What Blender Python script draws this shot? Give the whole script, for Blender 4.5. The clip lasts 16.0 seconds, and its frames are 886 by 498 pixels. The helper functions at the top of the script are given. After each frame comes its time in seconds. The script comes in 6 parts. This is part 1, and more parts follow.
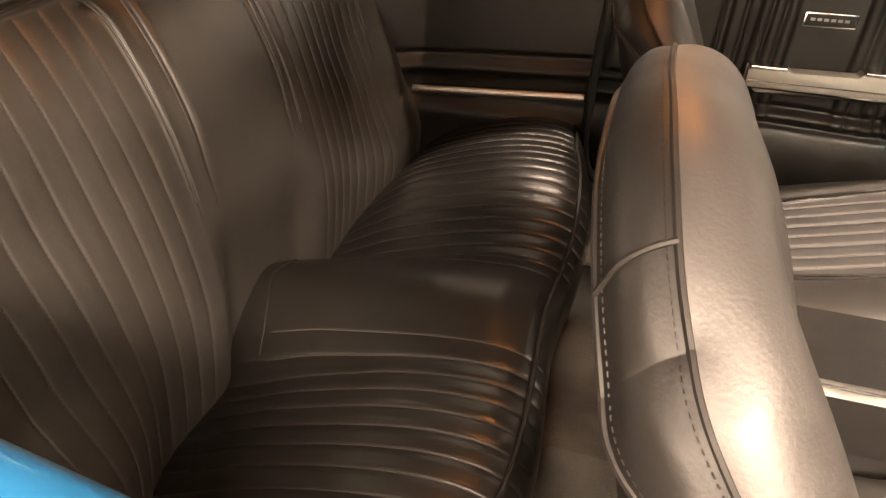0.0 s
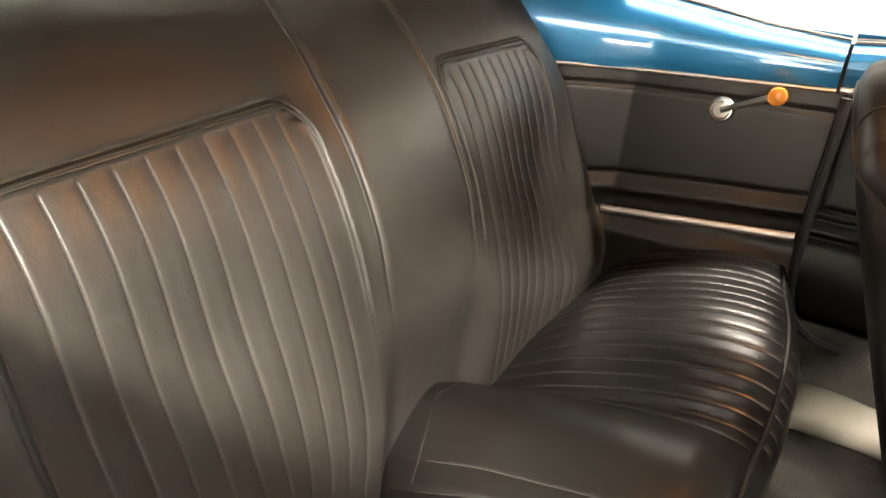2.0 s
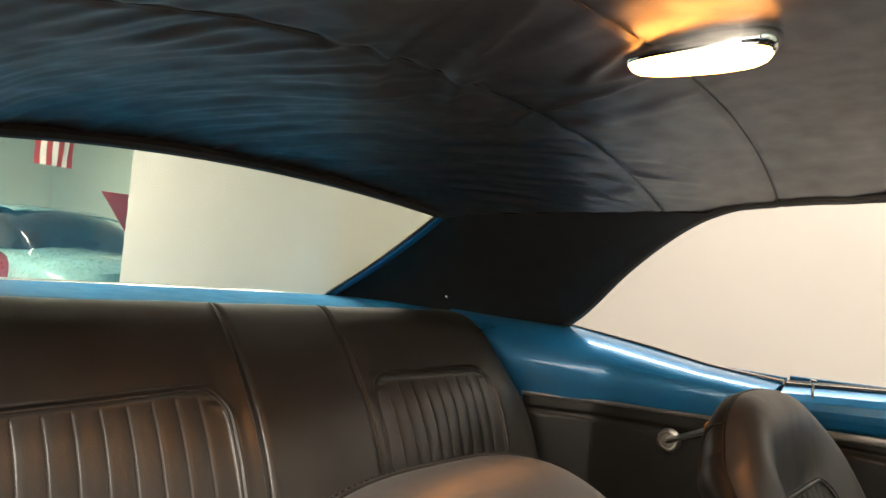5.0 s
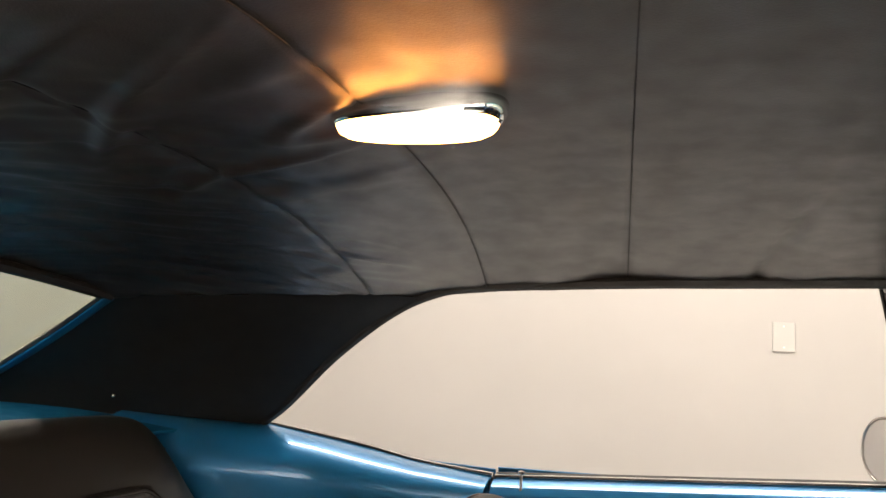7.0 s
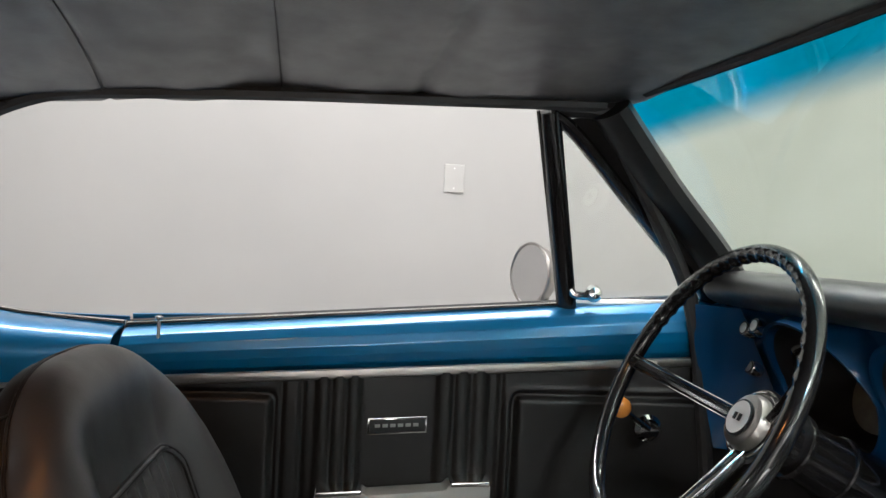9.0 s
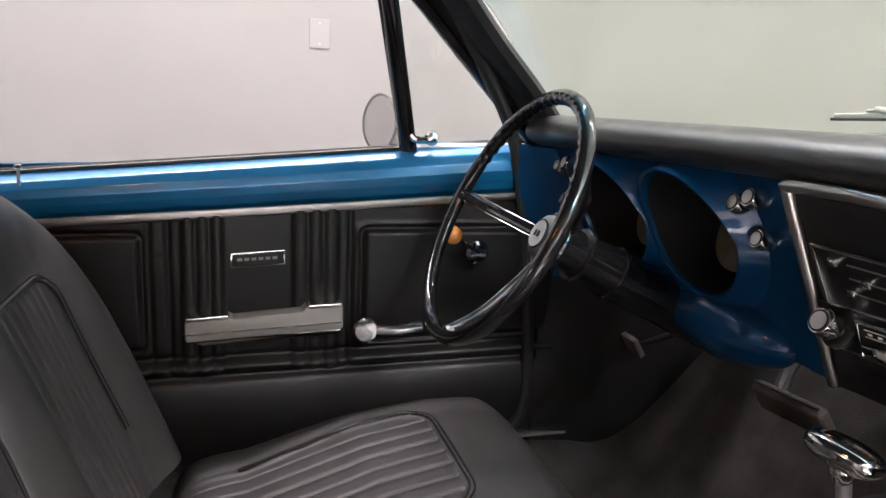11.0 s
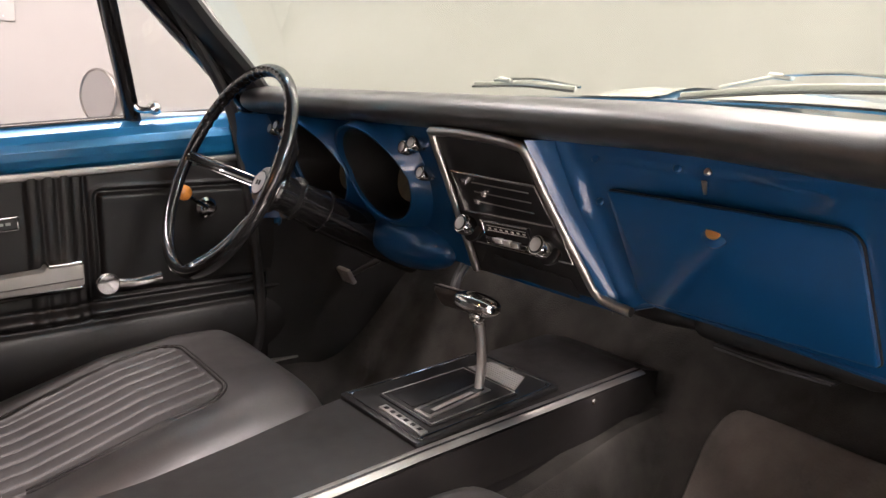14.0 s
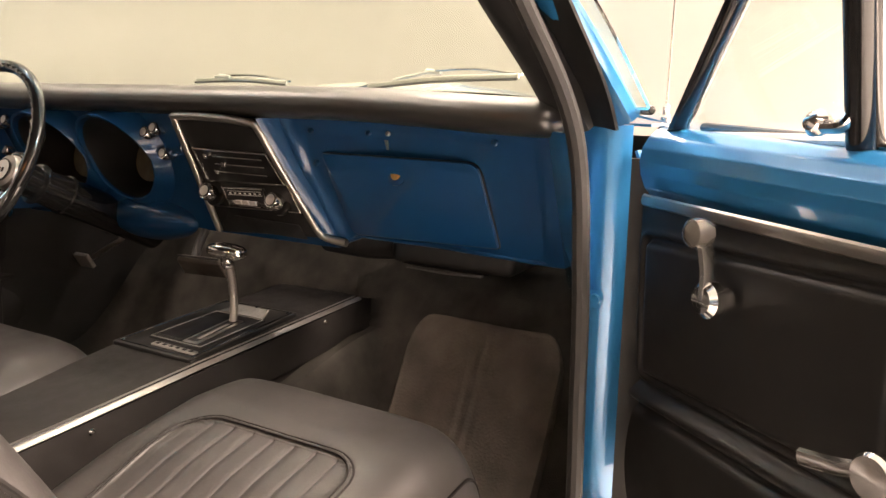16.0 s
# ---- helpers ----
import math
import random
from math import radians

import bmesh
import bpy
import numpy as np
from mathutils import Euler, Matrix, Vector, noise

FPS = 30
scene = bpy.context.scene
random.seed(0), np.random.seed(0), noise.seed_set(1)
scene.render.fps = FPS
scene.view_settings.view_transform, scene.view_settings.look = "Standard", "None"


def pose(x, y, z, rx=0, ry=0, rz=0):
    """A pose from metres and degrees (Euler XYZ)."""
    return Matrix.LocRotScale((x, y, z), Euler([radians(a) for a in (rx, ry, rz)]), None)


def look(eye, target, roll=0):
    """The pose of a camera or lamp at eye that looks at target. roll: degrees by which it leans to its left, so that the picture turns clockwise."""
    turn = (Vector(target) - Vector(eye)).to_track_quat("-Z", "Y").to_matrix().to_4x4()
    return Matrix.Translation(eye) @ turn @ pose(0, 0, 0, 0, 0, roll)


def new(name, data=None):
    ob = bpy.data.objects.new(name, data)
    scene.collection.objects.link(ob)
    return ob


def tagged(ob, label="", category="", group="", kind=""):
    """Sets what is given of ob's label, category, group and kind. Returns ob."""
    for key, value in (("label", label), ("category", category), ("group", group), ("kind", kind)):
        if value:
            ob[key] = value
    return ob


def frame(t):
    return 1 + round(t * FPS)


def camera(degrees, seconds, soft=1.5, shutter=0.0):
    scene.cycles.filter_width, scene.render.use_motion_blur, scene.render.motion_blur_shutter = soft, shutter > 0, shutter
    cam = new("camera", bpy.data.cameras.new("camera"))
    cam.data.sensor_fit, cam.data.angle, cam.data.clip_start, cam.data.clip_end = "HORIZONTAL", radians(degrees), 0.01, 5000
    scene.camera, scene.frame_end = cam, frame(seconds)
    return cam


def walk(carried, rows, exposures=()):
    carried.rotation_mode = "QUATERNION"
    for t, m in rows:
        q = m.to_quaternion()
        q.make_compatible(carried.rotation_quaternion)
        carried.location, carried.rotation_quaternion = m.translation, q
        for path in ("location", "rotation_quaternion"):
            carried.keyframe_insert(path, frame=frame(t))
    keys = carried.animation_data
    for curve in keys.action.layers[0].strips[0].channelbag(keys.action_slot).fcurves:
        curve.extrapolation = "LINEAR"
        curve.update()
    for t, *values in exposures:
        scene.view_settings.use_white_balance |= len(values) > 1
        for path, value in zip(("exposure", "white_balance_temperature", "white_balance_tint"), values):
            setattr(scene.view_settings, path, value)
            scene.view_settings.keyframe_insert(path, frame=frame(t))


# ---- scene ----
cam = camera(62.8, 16.0)
PATH = [
    (0, (0.306, -0.780, 1.069), (-0.087, 0.890, 0.020), 5.0),
    (0.5, (0.28, -0.766, 1.045), (-0.203, 0.865, -0.006), 6.3),
    (1, (0.27, -0.746, 1.042), (-0.32, 0.865, 0.014), 6.0),
    (1.5, (0.261, -0.727, 1.049), (-0.451, 0.88, 0.095), 5.3),
    (2, (0.251, -0.715, 1.073), (-0.605, 0.882, 0.228), 4.8),
    (2.5, (0.279, -0.719, 1.095), (-0.734, 0.852, 0.383), 4.5),
    (3, (0.356, -0.736, 1.096), (-0.817, 0.789, 0.549), 4.2),
    (3.2, (0.401, -0.742, 1.089), (-0.832, 0.758, 0.608), 4.1),
    (5.3, (0.602, -0.696, 1.069), (-0.652, 0.856, 1.198), 4.9),
    (5.5, (0.597, -0.686, 1.072), (-0.603, 0.906, 1.237), 4.9),
    (6, (0.562, -0.652, 1.075), (-0.468, 1.045, 1.318), 4.6),
    (6.5, (0.535, -0.612, 1.092), (-0.291, 1.186, 1.385), 4.4),
    (7, (0.523, -0.557, 1.104), (-0.08, 1.322, 1.425), 4.0),
    (7.5, (0.539, -0.499, 1.123), (0.171, 1.443, 1.431), 3.7),
    (8, (0.554, -0.444, 1.127), (0.42, 1.536, 1.369), 3.2),
    (8.5, (0.566, -0.402, 1.104), (0.648, 1.593, 1.218), 2.9),
    (9, (0.566, -0.384, 1.076), (0.8, 1.602, 1.039), 2.8),
    (9.5, (0.568, -0.389, 1.06), (0.911, 1.573, 0.88), 2.8),
    (9.7, (0.573, -0.396, 1.057), (0.947, 1.555, 0.831), 2.8),
    (11.8, (0.604, -0.613, 1.066), (1.297, 1.211, 0.628), 2.3),
    (12, (0.589, -0.625, 1.068), (1.325, 1.181, 0.623), 2.3),
    (12.5, (0.57, -0.658, 1.064), (1.414, 1.099, 0.616), 2.2),
    (13, (0.542, -0.691, 1.06), (1.506, 1.004, 0.615), 2.1),
    (13.5, (0.519, -0.733, 1.054), (1.608, 0.887, 0.617), 2.0),
    (14, (0.485, -0.784, 1.052), (1.699, 0.746, 0.621), 1.9),
    (14.5, (0.422, -0.838, 1.044), (1.762, 0.586, 0.62), 1.9),
    (15, (0.364, -0.903, 1.034), (1.836, 0.388, 0.627), 1.8),
    (15.5, (0.295, -0.959, 1.029), (1.896, 0.17, 0.627), 1.6),
    (16, (0.21, -0.988, 1.023), (1.931, -0.048, 0.629), 1.3),
]
EXPOSURES = [
    (0.0, 1.65, 8900, 24), (0.5, 2.05, 8800, 23), (1.0, 2.32, 7900, 16), (2.0, 2.5, 7100, 10), (2.5, 2.32, 6800, 8), (3.2, 1.86, 6900, 8), (5.3, 1.02, 7300, 13),
    (7.0, 0.9, 7000, 15), (8.0, 0.72, 6100, 12), (9.0, 0.56, 5900, 11), (9.7, 0.6, 5900, 13), (11.8, 0.75, 6200, 25), (13.5, 0.91, 6300, 26),
    (15.0, 0.97, 7400, 22), (16.0, 0.97, 7900, 25),
]
walk(cam, [(t, look(eye, target, roll)) for t, eye, target, roll in PATH], EXPOSURES)


# ---------------------------------------------------------------- world and light
world = bpy.data.worlds.new("world")
scene.world = world
world.use_nodes = True
world.node_tree.nodes["Background"].inputs[0].default_value = (0.9, 0.95, 1.0, 1)
world.node_tree.nodes["Background"].inputs[1].default_value = 0.05


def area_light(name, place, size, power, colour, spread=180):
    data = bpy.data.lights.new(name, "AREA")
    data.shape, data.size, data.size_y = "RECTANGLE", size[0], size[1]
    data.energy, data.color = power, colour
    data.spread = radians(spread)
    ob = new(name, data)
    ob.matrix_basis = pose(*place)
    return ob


# unseen ceiling lamps, placed and powered to brighten the cabin and walls
UNSEEN_LAMPS = [(0.3, 1.55, 58), (3.2, 0.8, 39), (-2.6, 2.0, 5), (-2.4, -2.7, 8), (-0.5, -2.7, 95), (1.6, -3.05, 500), (3.4, -2.4, 90), (-7.4, 0.6, 190)]
for lx, ly, watts in UNSEEN_LAMPS:
    area_light("unseen_ceiling_lamp", (lx, ly, 2.93), (2.6, 0.09) if ly > 0 else (1.5, 0.55), watts, (1.0, 0.94, 0.86), 128 if ly < -2 else 180)


# ---------------------------------------------------------------- materials
def material(name, colour, rough=0.5, metal=0.0, grain=0.0, grain_scale=400.0, vary=0.15, vary_scale=6.0,
             coat=0.0, spec=0.5, rough_vary=0.08, second=None):
    m = bpy.data.materials.new(name)
    m.use_nodes = True
    nt = m.node_tree
    p = nt.nodes["Principled BSDF"]
    p.inputs["Metallic"].default_value = metal
    p.inputs["Coat Weight"].default_value = coat
    p.inputs["Coat Roughness"].default_value = 0.06
    p.inputs["Specular IOR Level"].default_value = spec
    tc = nt.nodes.new("ShaderNodeTexCoord")
    big = nt.nodes.new("ShaderNodeTexNoise")
    big.inputs["Scale"].default_value = vary_scale
    big.inputs["Detail"].default_value = 5
    nt.links.new(tc.outputs["Object"], big.inputs["Vector"])
    mix = nt.nodes.new("ShaderNodeMix")
    mix.data_type = "RGBA"
    two = second or tuple(c * (1 - vary) for c in colour)
    mix.inputs[6].default_value = (*[min(1, c * (1 + vary)) for c in colour], 1)
    mix.inputs[7].default_value = (*two, 1)
    ramp = nt.nodes.new("ShaderNodeMapRange")
    ramp.inputs[1].default_value, ramp.inputs[2].default_value = 0.35, 0.65
    nt.links.new(big.outputs["Fac"], ramp.inputs[0])
    nt.links.new(ramp.outputs[0], mix.inputs[0])
    nt.links.new(mix.outputs[2], p.inputs["Base Color"])
    rr = nt.nodes.new("ShaderNodeMapRange")
    rr.inputs[1].default_value, rr.inputs[2].default_value = 0.3, 0.7
    rr.inputs[3].default_value, rr.inputs[4].default_value = max(0.02, rough - rough_vary), min(1, rough + rough_vary)
    fine = nt.nodes.new("ShaderNodeTexNoise")
    fine.inputs["Scale"].default_value = vary_scale * 4.3
    fine.inputs["Detail"].default_value = 6
    nt.links.new(tc.outputs["Object"], fine.inputs["Vector"])
    nt.links.new(fine.outputs["Fac"], rr.inputs[0])
    nt.links.new(rr.outputs[0], p.inputs["Roughness"])
    if grain:
        g = nt.nodes.new("ShaderNodeTexNoise")
        g.inputs["Scale"].default_value = grain_scale
        g.inputs["Detail"].default_value = 3
        nt.links.new(tc.outputs["Object"], g.inputs["Vector"])
        b = nt.nodes.new("ShaderNodeBump")
        b.inputs["Strength"].default_value = grain
        b.inputs["Distance"].default_value = 0.002
        nt.links.new(g.outputs["Fac"], b.inputs["Height"])
        nt.links.new(b.outputs["Normal"], p.inputs["Normal"])
    return m


def glass(name, colour, band=None):
    m = bpy.data.materials.new(name)
    m.use_nodes = True
    nt = m.node_tree
    p = nt.nodes["Principled BSDF"]
    p.inputs["Transmission Weight"].default_value = 1.0
    p.inputs["Roughness"].default_value = 0.0
    p.inputs["IOR"].default_value = 1.45
    p.inputs["Base Color"].default_value = (*colour, 1)
    if band:
        low, high, tint = band
        tc = nt.nodes.new("ShaderNodeTexCoord")
        sep = nt.nodes.new("ShaderNodeSeparateXYZ")
        nt.links.new(tc.outputs["Object"], sep.inputs[0])
        r = nt.nodes.new("ShaderNodeMapRange")
        r.interpolation_type = "SMOOTHSTEP"
        r.inputs[1].default_value, r.inputs[2].default_value = low, high
        sq = nt.nodes.new("ShaderNodeMath")
        sq.operation = "MULTIPLY"
        nt.links.new(sep.outputs[1], sq.inputs[0])
        nt.links.new(sep.outputs[1], sq.inputs[1])
        arch = nt.nodes.new("ShaderNodeMath")
        arch.operation = "MULTIPLY_ADD"
        arch.inputs[1].default_value = 0.085
        nt.links.new(sq.outputs[0], arch.inputs[0])
        nt.links.new(sep.outputs[2], arch.inputs[2])
        nt.links.new(arch.outputs[0], r.inputs[0])
        mix = nt.nodes.new("ShaderNodeMix")
        mix.data_type = "RGBA"
        mix.inputs[6].default_value = (*colour, 1)
        mix.inputs[7].default_value = (*tint, 1)
        nt.links.new(r.outputs[0], mix.inputs[0])
        nt.links.new(mix.outputs[2], p.inputs["Base Color"])
    return m


def glowing(name, colour, strength):
    m = bpy.data.materials.new(name)
    m.use_nodes = True
    p = m.node_tree.nodes["Principled BSDF"]
    p.inputs["Base Color"].default_value = (*colour, 1)
    p.inputs["Emission Color"].default_value = (*colour, 1)
    p.inputs["Emission Strength"].default_value = strength
    return m


# one bench vinyl in two copies: cushion darkened for its shade, backrest lighter
VINYL_SHADED = material("shiny_shaded_vinyl", (0.006, 0.0055, 0.005), 0.33, grain=0.05, grain_scale=420, vary=0.10, rough_vary=0.035, spec=0.55)
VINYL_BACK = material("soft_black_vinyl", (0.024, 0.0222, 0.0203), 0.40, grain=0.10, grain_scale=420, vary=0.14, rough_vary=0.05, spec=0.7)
VINYL = material("black_vinyl", (0.027, 0.0250, 0.0240), 0.45, grain=0.10, grain_scale=420, vary=0.14, rough_vary=0.05, spec=0.5)
VINYL_SMOOTH = material("smooth_black_vinyl", (0.0065, 0.0058, 0.0053), 0.50, grain=0.10, grain_scale=420, vary=0.10, rough_vary=0.05, spec=0.22)
PANEL = material("door_panel_vinyl", (0.0080, 0.0073, 0.0068), 0.43, spec=0.36, grain=0.10, grain_scale=800)
PIPING = material("vinyl_piping", (0.010, 0.009, 0.0085), 0.5, spec=0.15)
THREAD = material("grey_thread", (0.050, 0.045, 0.040), 0.7, spec=0.1)
MAT = material("worn_black_floor_mat", (0.080, 0.070, 0.060), 0.62, grain=0.8, grain_scale=200, vary=0.4, vary_scale=9)
HEADLINING = material("black_headliner_vinyl", (0.018, 0.0158, 0.0155), 0.40, grain=0.10, grain_scale=500, spec=0.85)
SAIL = material("sail_panel_board", (0.009, 0.0085, 0.008), 0.55, spec=0.35, grain=0.15, grain_scale=600)
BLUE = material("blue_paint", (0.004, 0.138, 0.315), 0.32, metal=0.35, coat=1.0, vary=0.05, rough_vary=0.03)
# same hue as the body blue at about a third of its strength
BLUE_DASH = material("dark_blue_paint", (0.0018, 0.051, 0.145), 0.36, metal=0.25, coat=1.0, spec=0.2, vary=0.05, rough_vary=0.03)
BLUE_DECK = material("satin_blue_deck_paint", (0.003, 0.090, 0.19), 0.6, vary=0.08, spec=0.05)
CHROME = material("chrome", (0.75, 0.74, 0.72), 0.10, metal=1.0, vary=0.04, rough_vary=0.04)
POLISHED = material("polished_trim_metal", (0.55, 0.53, 0.50), 0.31, metal=1.0, vary=0.06, rough_vary=0.03)
TRIM_DULL = material("aged_trim_metal", (0.34, 0.32, 0.30), 0.33, metal=1.0, vary=0.12, rough_vary=0.03)
CONSOLE = material("worn_console_plastic", (0.011, 0.0098, 0.0092), 0.48, spec=0.35, grain=0.20, grain_scale=600, vary=0.22, vary_scale=9, rough_vary=0.06)
BRUSHED = material("brushed_aluminium", (0.60, 0.58, 0.55), 0.40, metal=1.0, vary=0.08, grain=0.05, grain_scale=1500)
BLACK_LACQUER = material("polished_black_plastic", (0.008, 0.008, 0.008), 0.12, coat=0.6, vary=0.1, rough_vary=0.05)
BLACK_GLOSS = material("glossy_black_plastic", (0.008, 0.008, 0.008), 0.34, coat=0.12, vary=0.1, rough_vary=0.02, spec=0.35)
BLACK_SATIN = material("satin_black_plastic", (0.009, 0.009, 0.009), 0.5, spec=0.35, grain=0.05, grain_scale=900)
DASHPAD = material("dash_pad_vinyl", (0.018, 0.018, 0.017), 0.36, spec=0.7, grain=0.15, grain_scale=700)
ARMREST = material("grey_grained_armrest", (0.26, 0.245, 0.23), 0.42, metal=0.25, grain=0.25, grain_scale=900, vary=0.06)
BEIGE = material("pale_beige", (0.26, 0.235, 0.20), 0.85, vary=0.1)
RUBBER = material("black_rubber", (0.010, 0.009, 0.0085), 0.60, grain=0.1, grain_scale=300)
CARPET = material("black_loop_carpet", (0.046, 0.043, 0.039), 0.95, grain=1.0, grain_scale=420, vary=0.3, vary_scale=14, spec=0.1)
WALL = material("white_wall_paint", (0.37, 0.36, 0.342), 0.75, grain=0.05, grain_scale=200, vary=0.02, vary_scale=1.2)
MINT = material("pale_green_wall_paint", (0.52, 0.62, 0.55), 0.75, grain=0.05, grain_scale=200, vary=0.03)
CEILING = material("white_ceiling_tile", (0.62, 0.62, 0.60), 0.85, grain=0.2, grain_scale=150, vary=0.03)
CONCRETE = material("grey_polished_concrete", (0.60, 0.585, 0.56), 0.42, grain=0.05, grain_scale=60, vary=0.12, vary_scale=2)
PLASTIC_WHITE = material("white_plastic", (0.40, 0.39, 0.37), 0.4, vary=0.01)
AMBER = material("amber_plastic", (0.55, 0.20, 0.035), 0.25, coat=0.5, vary=0.1)
WHITE_STRIPE = material("white_stripe_paint", (0.80, 0.78, 0.72), 0.25, coat=1.0, vary=0.02)
BRASS = material("worn_brass", (0.50, 0.36, 0.16), 0.35, metal=1.0, vary=0.1)
STEEL = material("painted_steel", (0.05, 0.05, 0.05), 0.5)
WINDSHIELD = glass("tinted_windshield_glass", (0.84, 0.945, 0.85), band=(1.256, 1.288, (0.006, 0.37, 0.60)))
CLEAR = glass("clear_glass", (0.95, 0.98, 0.96))
SILVER = material("silver_horn_cap", (0.62, 0.61, 0.59), 0.38, metal=0.3, vary=0.05)
SMOKE = material("smoked_clear_plastic", (0.06, 0.055, 0.05), 0.10, coat=1.0, vary=0.1)
MIRROR = material("mirror_glass", (0.88, 0.88, 0.90), 0.03, metal=1.0, vary=0.0, rough_vary=0.01)
LENS = glowing("lit_dome_lens", (1.0, 0.37, 0.085), 24.0)
RED = material("red_fabric", (0.35, 0.035, 0.03), 0.8, vary=0.1)
FLAG_WHITE = material("white_fabric", (0.75, 0.73, 0.70), 0.8, vary=0.03)
DARK_RED = material("red_car_paint", (0.20, 0.02, 0.02), 0.3, coat=1.0)
TEAL = material("teal_car_paint", (0.16, 0.32, 0.32), 0.3, coat=1.0)
WHITE_MARK = material("pale_print", (0.65, 0.65, 0.62), 0.5, vary=0.02)
PRINT_GREY = material("grey_print", (0.22, 0.22, 0.21), 0.5, vary=0.02)
REAR_GLASS = glass("tinted_rear_glass", (0.86, 0.955, 0.86))
GAUGE = material("dark_gauge_face", (0.09, 0.082, 0.055), 0.4, vary=0.3, vary_scale=30)


# ---------------------------------------------------------------- mesh builders
def mesh_of(name, verts, faces, mat, smooth=True, sharp=35):
    me = bpy.data.meshes.new(name)
    me.from_pydata([tuple(v) for v in verts], [], faces)
    me.materials.append(mat)
    if smooth:
        me.polygons.foreach_set("use_smooth", [True] * len(me.polygons))
    me.update()
    if smooth and sharp:
        me.set_sharp_from_angle(angle=radians(sharp))
    return me


def mesh_bm(name, bm, mat, smooth=True, sharp=35):
    bmesh.ops.recalc_face_normals(bm, faces=bm.faces[:])
    me = bpy.data.meshes.new(name)
    bm.to_mesh(me)
    bm.free()
    me.materials.append(mat)
    if smooth:
        me.polygons.foreach_set("use_smooth", [True] * len(me.polygons))
        me.set_sharp_from_angle(angle=radians(sharp))
    return me


def part(name, me, parent=None, label="", m=None):
    ob = new(name, me)
    if m is not None:
        ob.matrix_basis = m
    if parent is not None:
        ob.parent = parent
    if label:
        ob["label"] = label
    return ob


def thing(name, label, category, group="", kind="", place=(0, 0, 0)):
    ob = new(name)
    ob.empty_display_size = 0.05
    ob.location = place
    return tagged(ob, label, category, group, kind)


def sheet(fn, nu, nv, thick=0.0):
    """Grid over u, v in 0..1 of fn(u, v) -> point; with thickness a closed slab along -normal."""
    pts = [[Vector(fn(i / nu, j / nv)) for j in range(nv + 1)] for i in range(nu + 1)]
    verts = [p for row in pts for p in row]
    w = nv + 1
    faces = [(i * w + j, (i + 1) * w + j, (i + 1) * w + j + 1, i * w + j + 1) for i in range(nu) for j in range(nv)]
    if thick:
        n0 = len(verts)
        back = []
        for i in range(nu + 1):
            for j in range(nv + 1):
                a = pts[min(i + 1, nu)][j] - pts[max(i - 1, 0)][j]
                b = pts[i][min(j + 1, nv)] - pts[i][max(j - 1, 0)]
                n = a.cross(b)
                n = n.normalized() if n.length > 1e-12 else Vector((0, 0, 1))
                back.append(pts[i][j] - n * thick)
        verts += back
        faces += [tuple(n0 + k for k in reversed(f)) for f in faces[:]]
        edge = [i * w for i in range(nu + 1)] + [nu * w + j for j in range(1, nv + 1)]
        edge += [i * w + nv for i in range(nu - 1, -1, -1)] + [j for j in range(nv - 1, 0, -1)]
        for k, e in enumerate(edge):
            e2 = edge[(k + 1) % len(edge)]
            faces.append((e2, e, n0 + e, n0 + e2))
    return verts, faces


def sheet_at(fn, us, vs):
    """Grid of fn(u, v) over the given lists, to lay rows of vertices along seams."""
    verts = [fn(u, v) for u in us for v in vs]
    w = len(vs)
    return verts, [(i * w + j, (i + 1) * w + j, (i + 1) * w + j + 1, i * w + j + 1) for i in range(len(us) - 1) for j in range(w - 1)]


def lanes(lo, hi, step, grooves, near=(0.0, 0.0013, 0.0030)):
    """Positions from lo to hi, with close sets of them on both sides of every groove."""
    marks = [g + d * k for g in grooves for d in near for k in (1, -1)]
    marks = [m for m in marks if lo < m < hi]
    n = max(2, int(round((hi - lo) / step)))
    plain = [lerp(lo, hi, i / n) for i in range(n + 1)]
    plain = [p for p in plain if all(abs(p - m) > step * 0.3 for m in marks) or p in (lo, hi)]
    return sorted(set(plain + marks))


def spline(points, per=8, closed=False):
    """Catmull-Rom through points."""
    pts = [Vector(p) for p in points]
    n = len(pts)
    out = []
    for i in range(n if closed else n - 1):
        p0 = pts[(i - 1) % n] if closed or i > 0 else pts[0] * 2 - pts[1]
        p1, p2 = pts[i], pts[(i + 1) % n]
        p3 = pts[(i + 2) % n] if closed or i + 2 < n else p2 * 2 - p1
        for k in range(per):
            t = k / per
            out.append(0.5 * (2 * p1 + (p2 - p0) * t + (2 * p0 - 5 * p1 + 4 * p2 - p3) * t * t + (3 * p1 - p0 - 3 * p2 + p3) * t ** 3))
    if not closed:
        out.append(pts[-1])
    return out


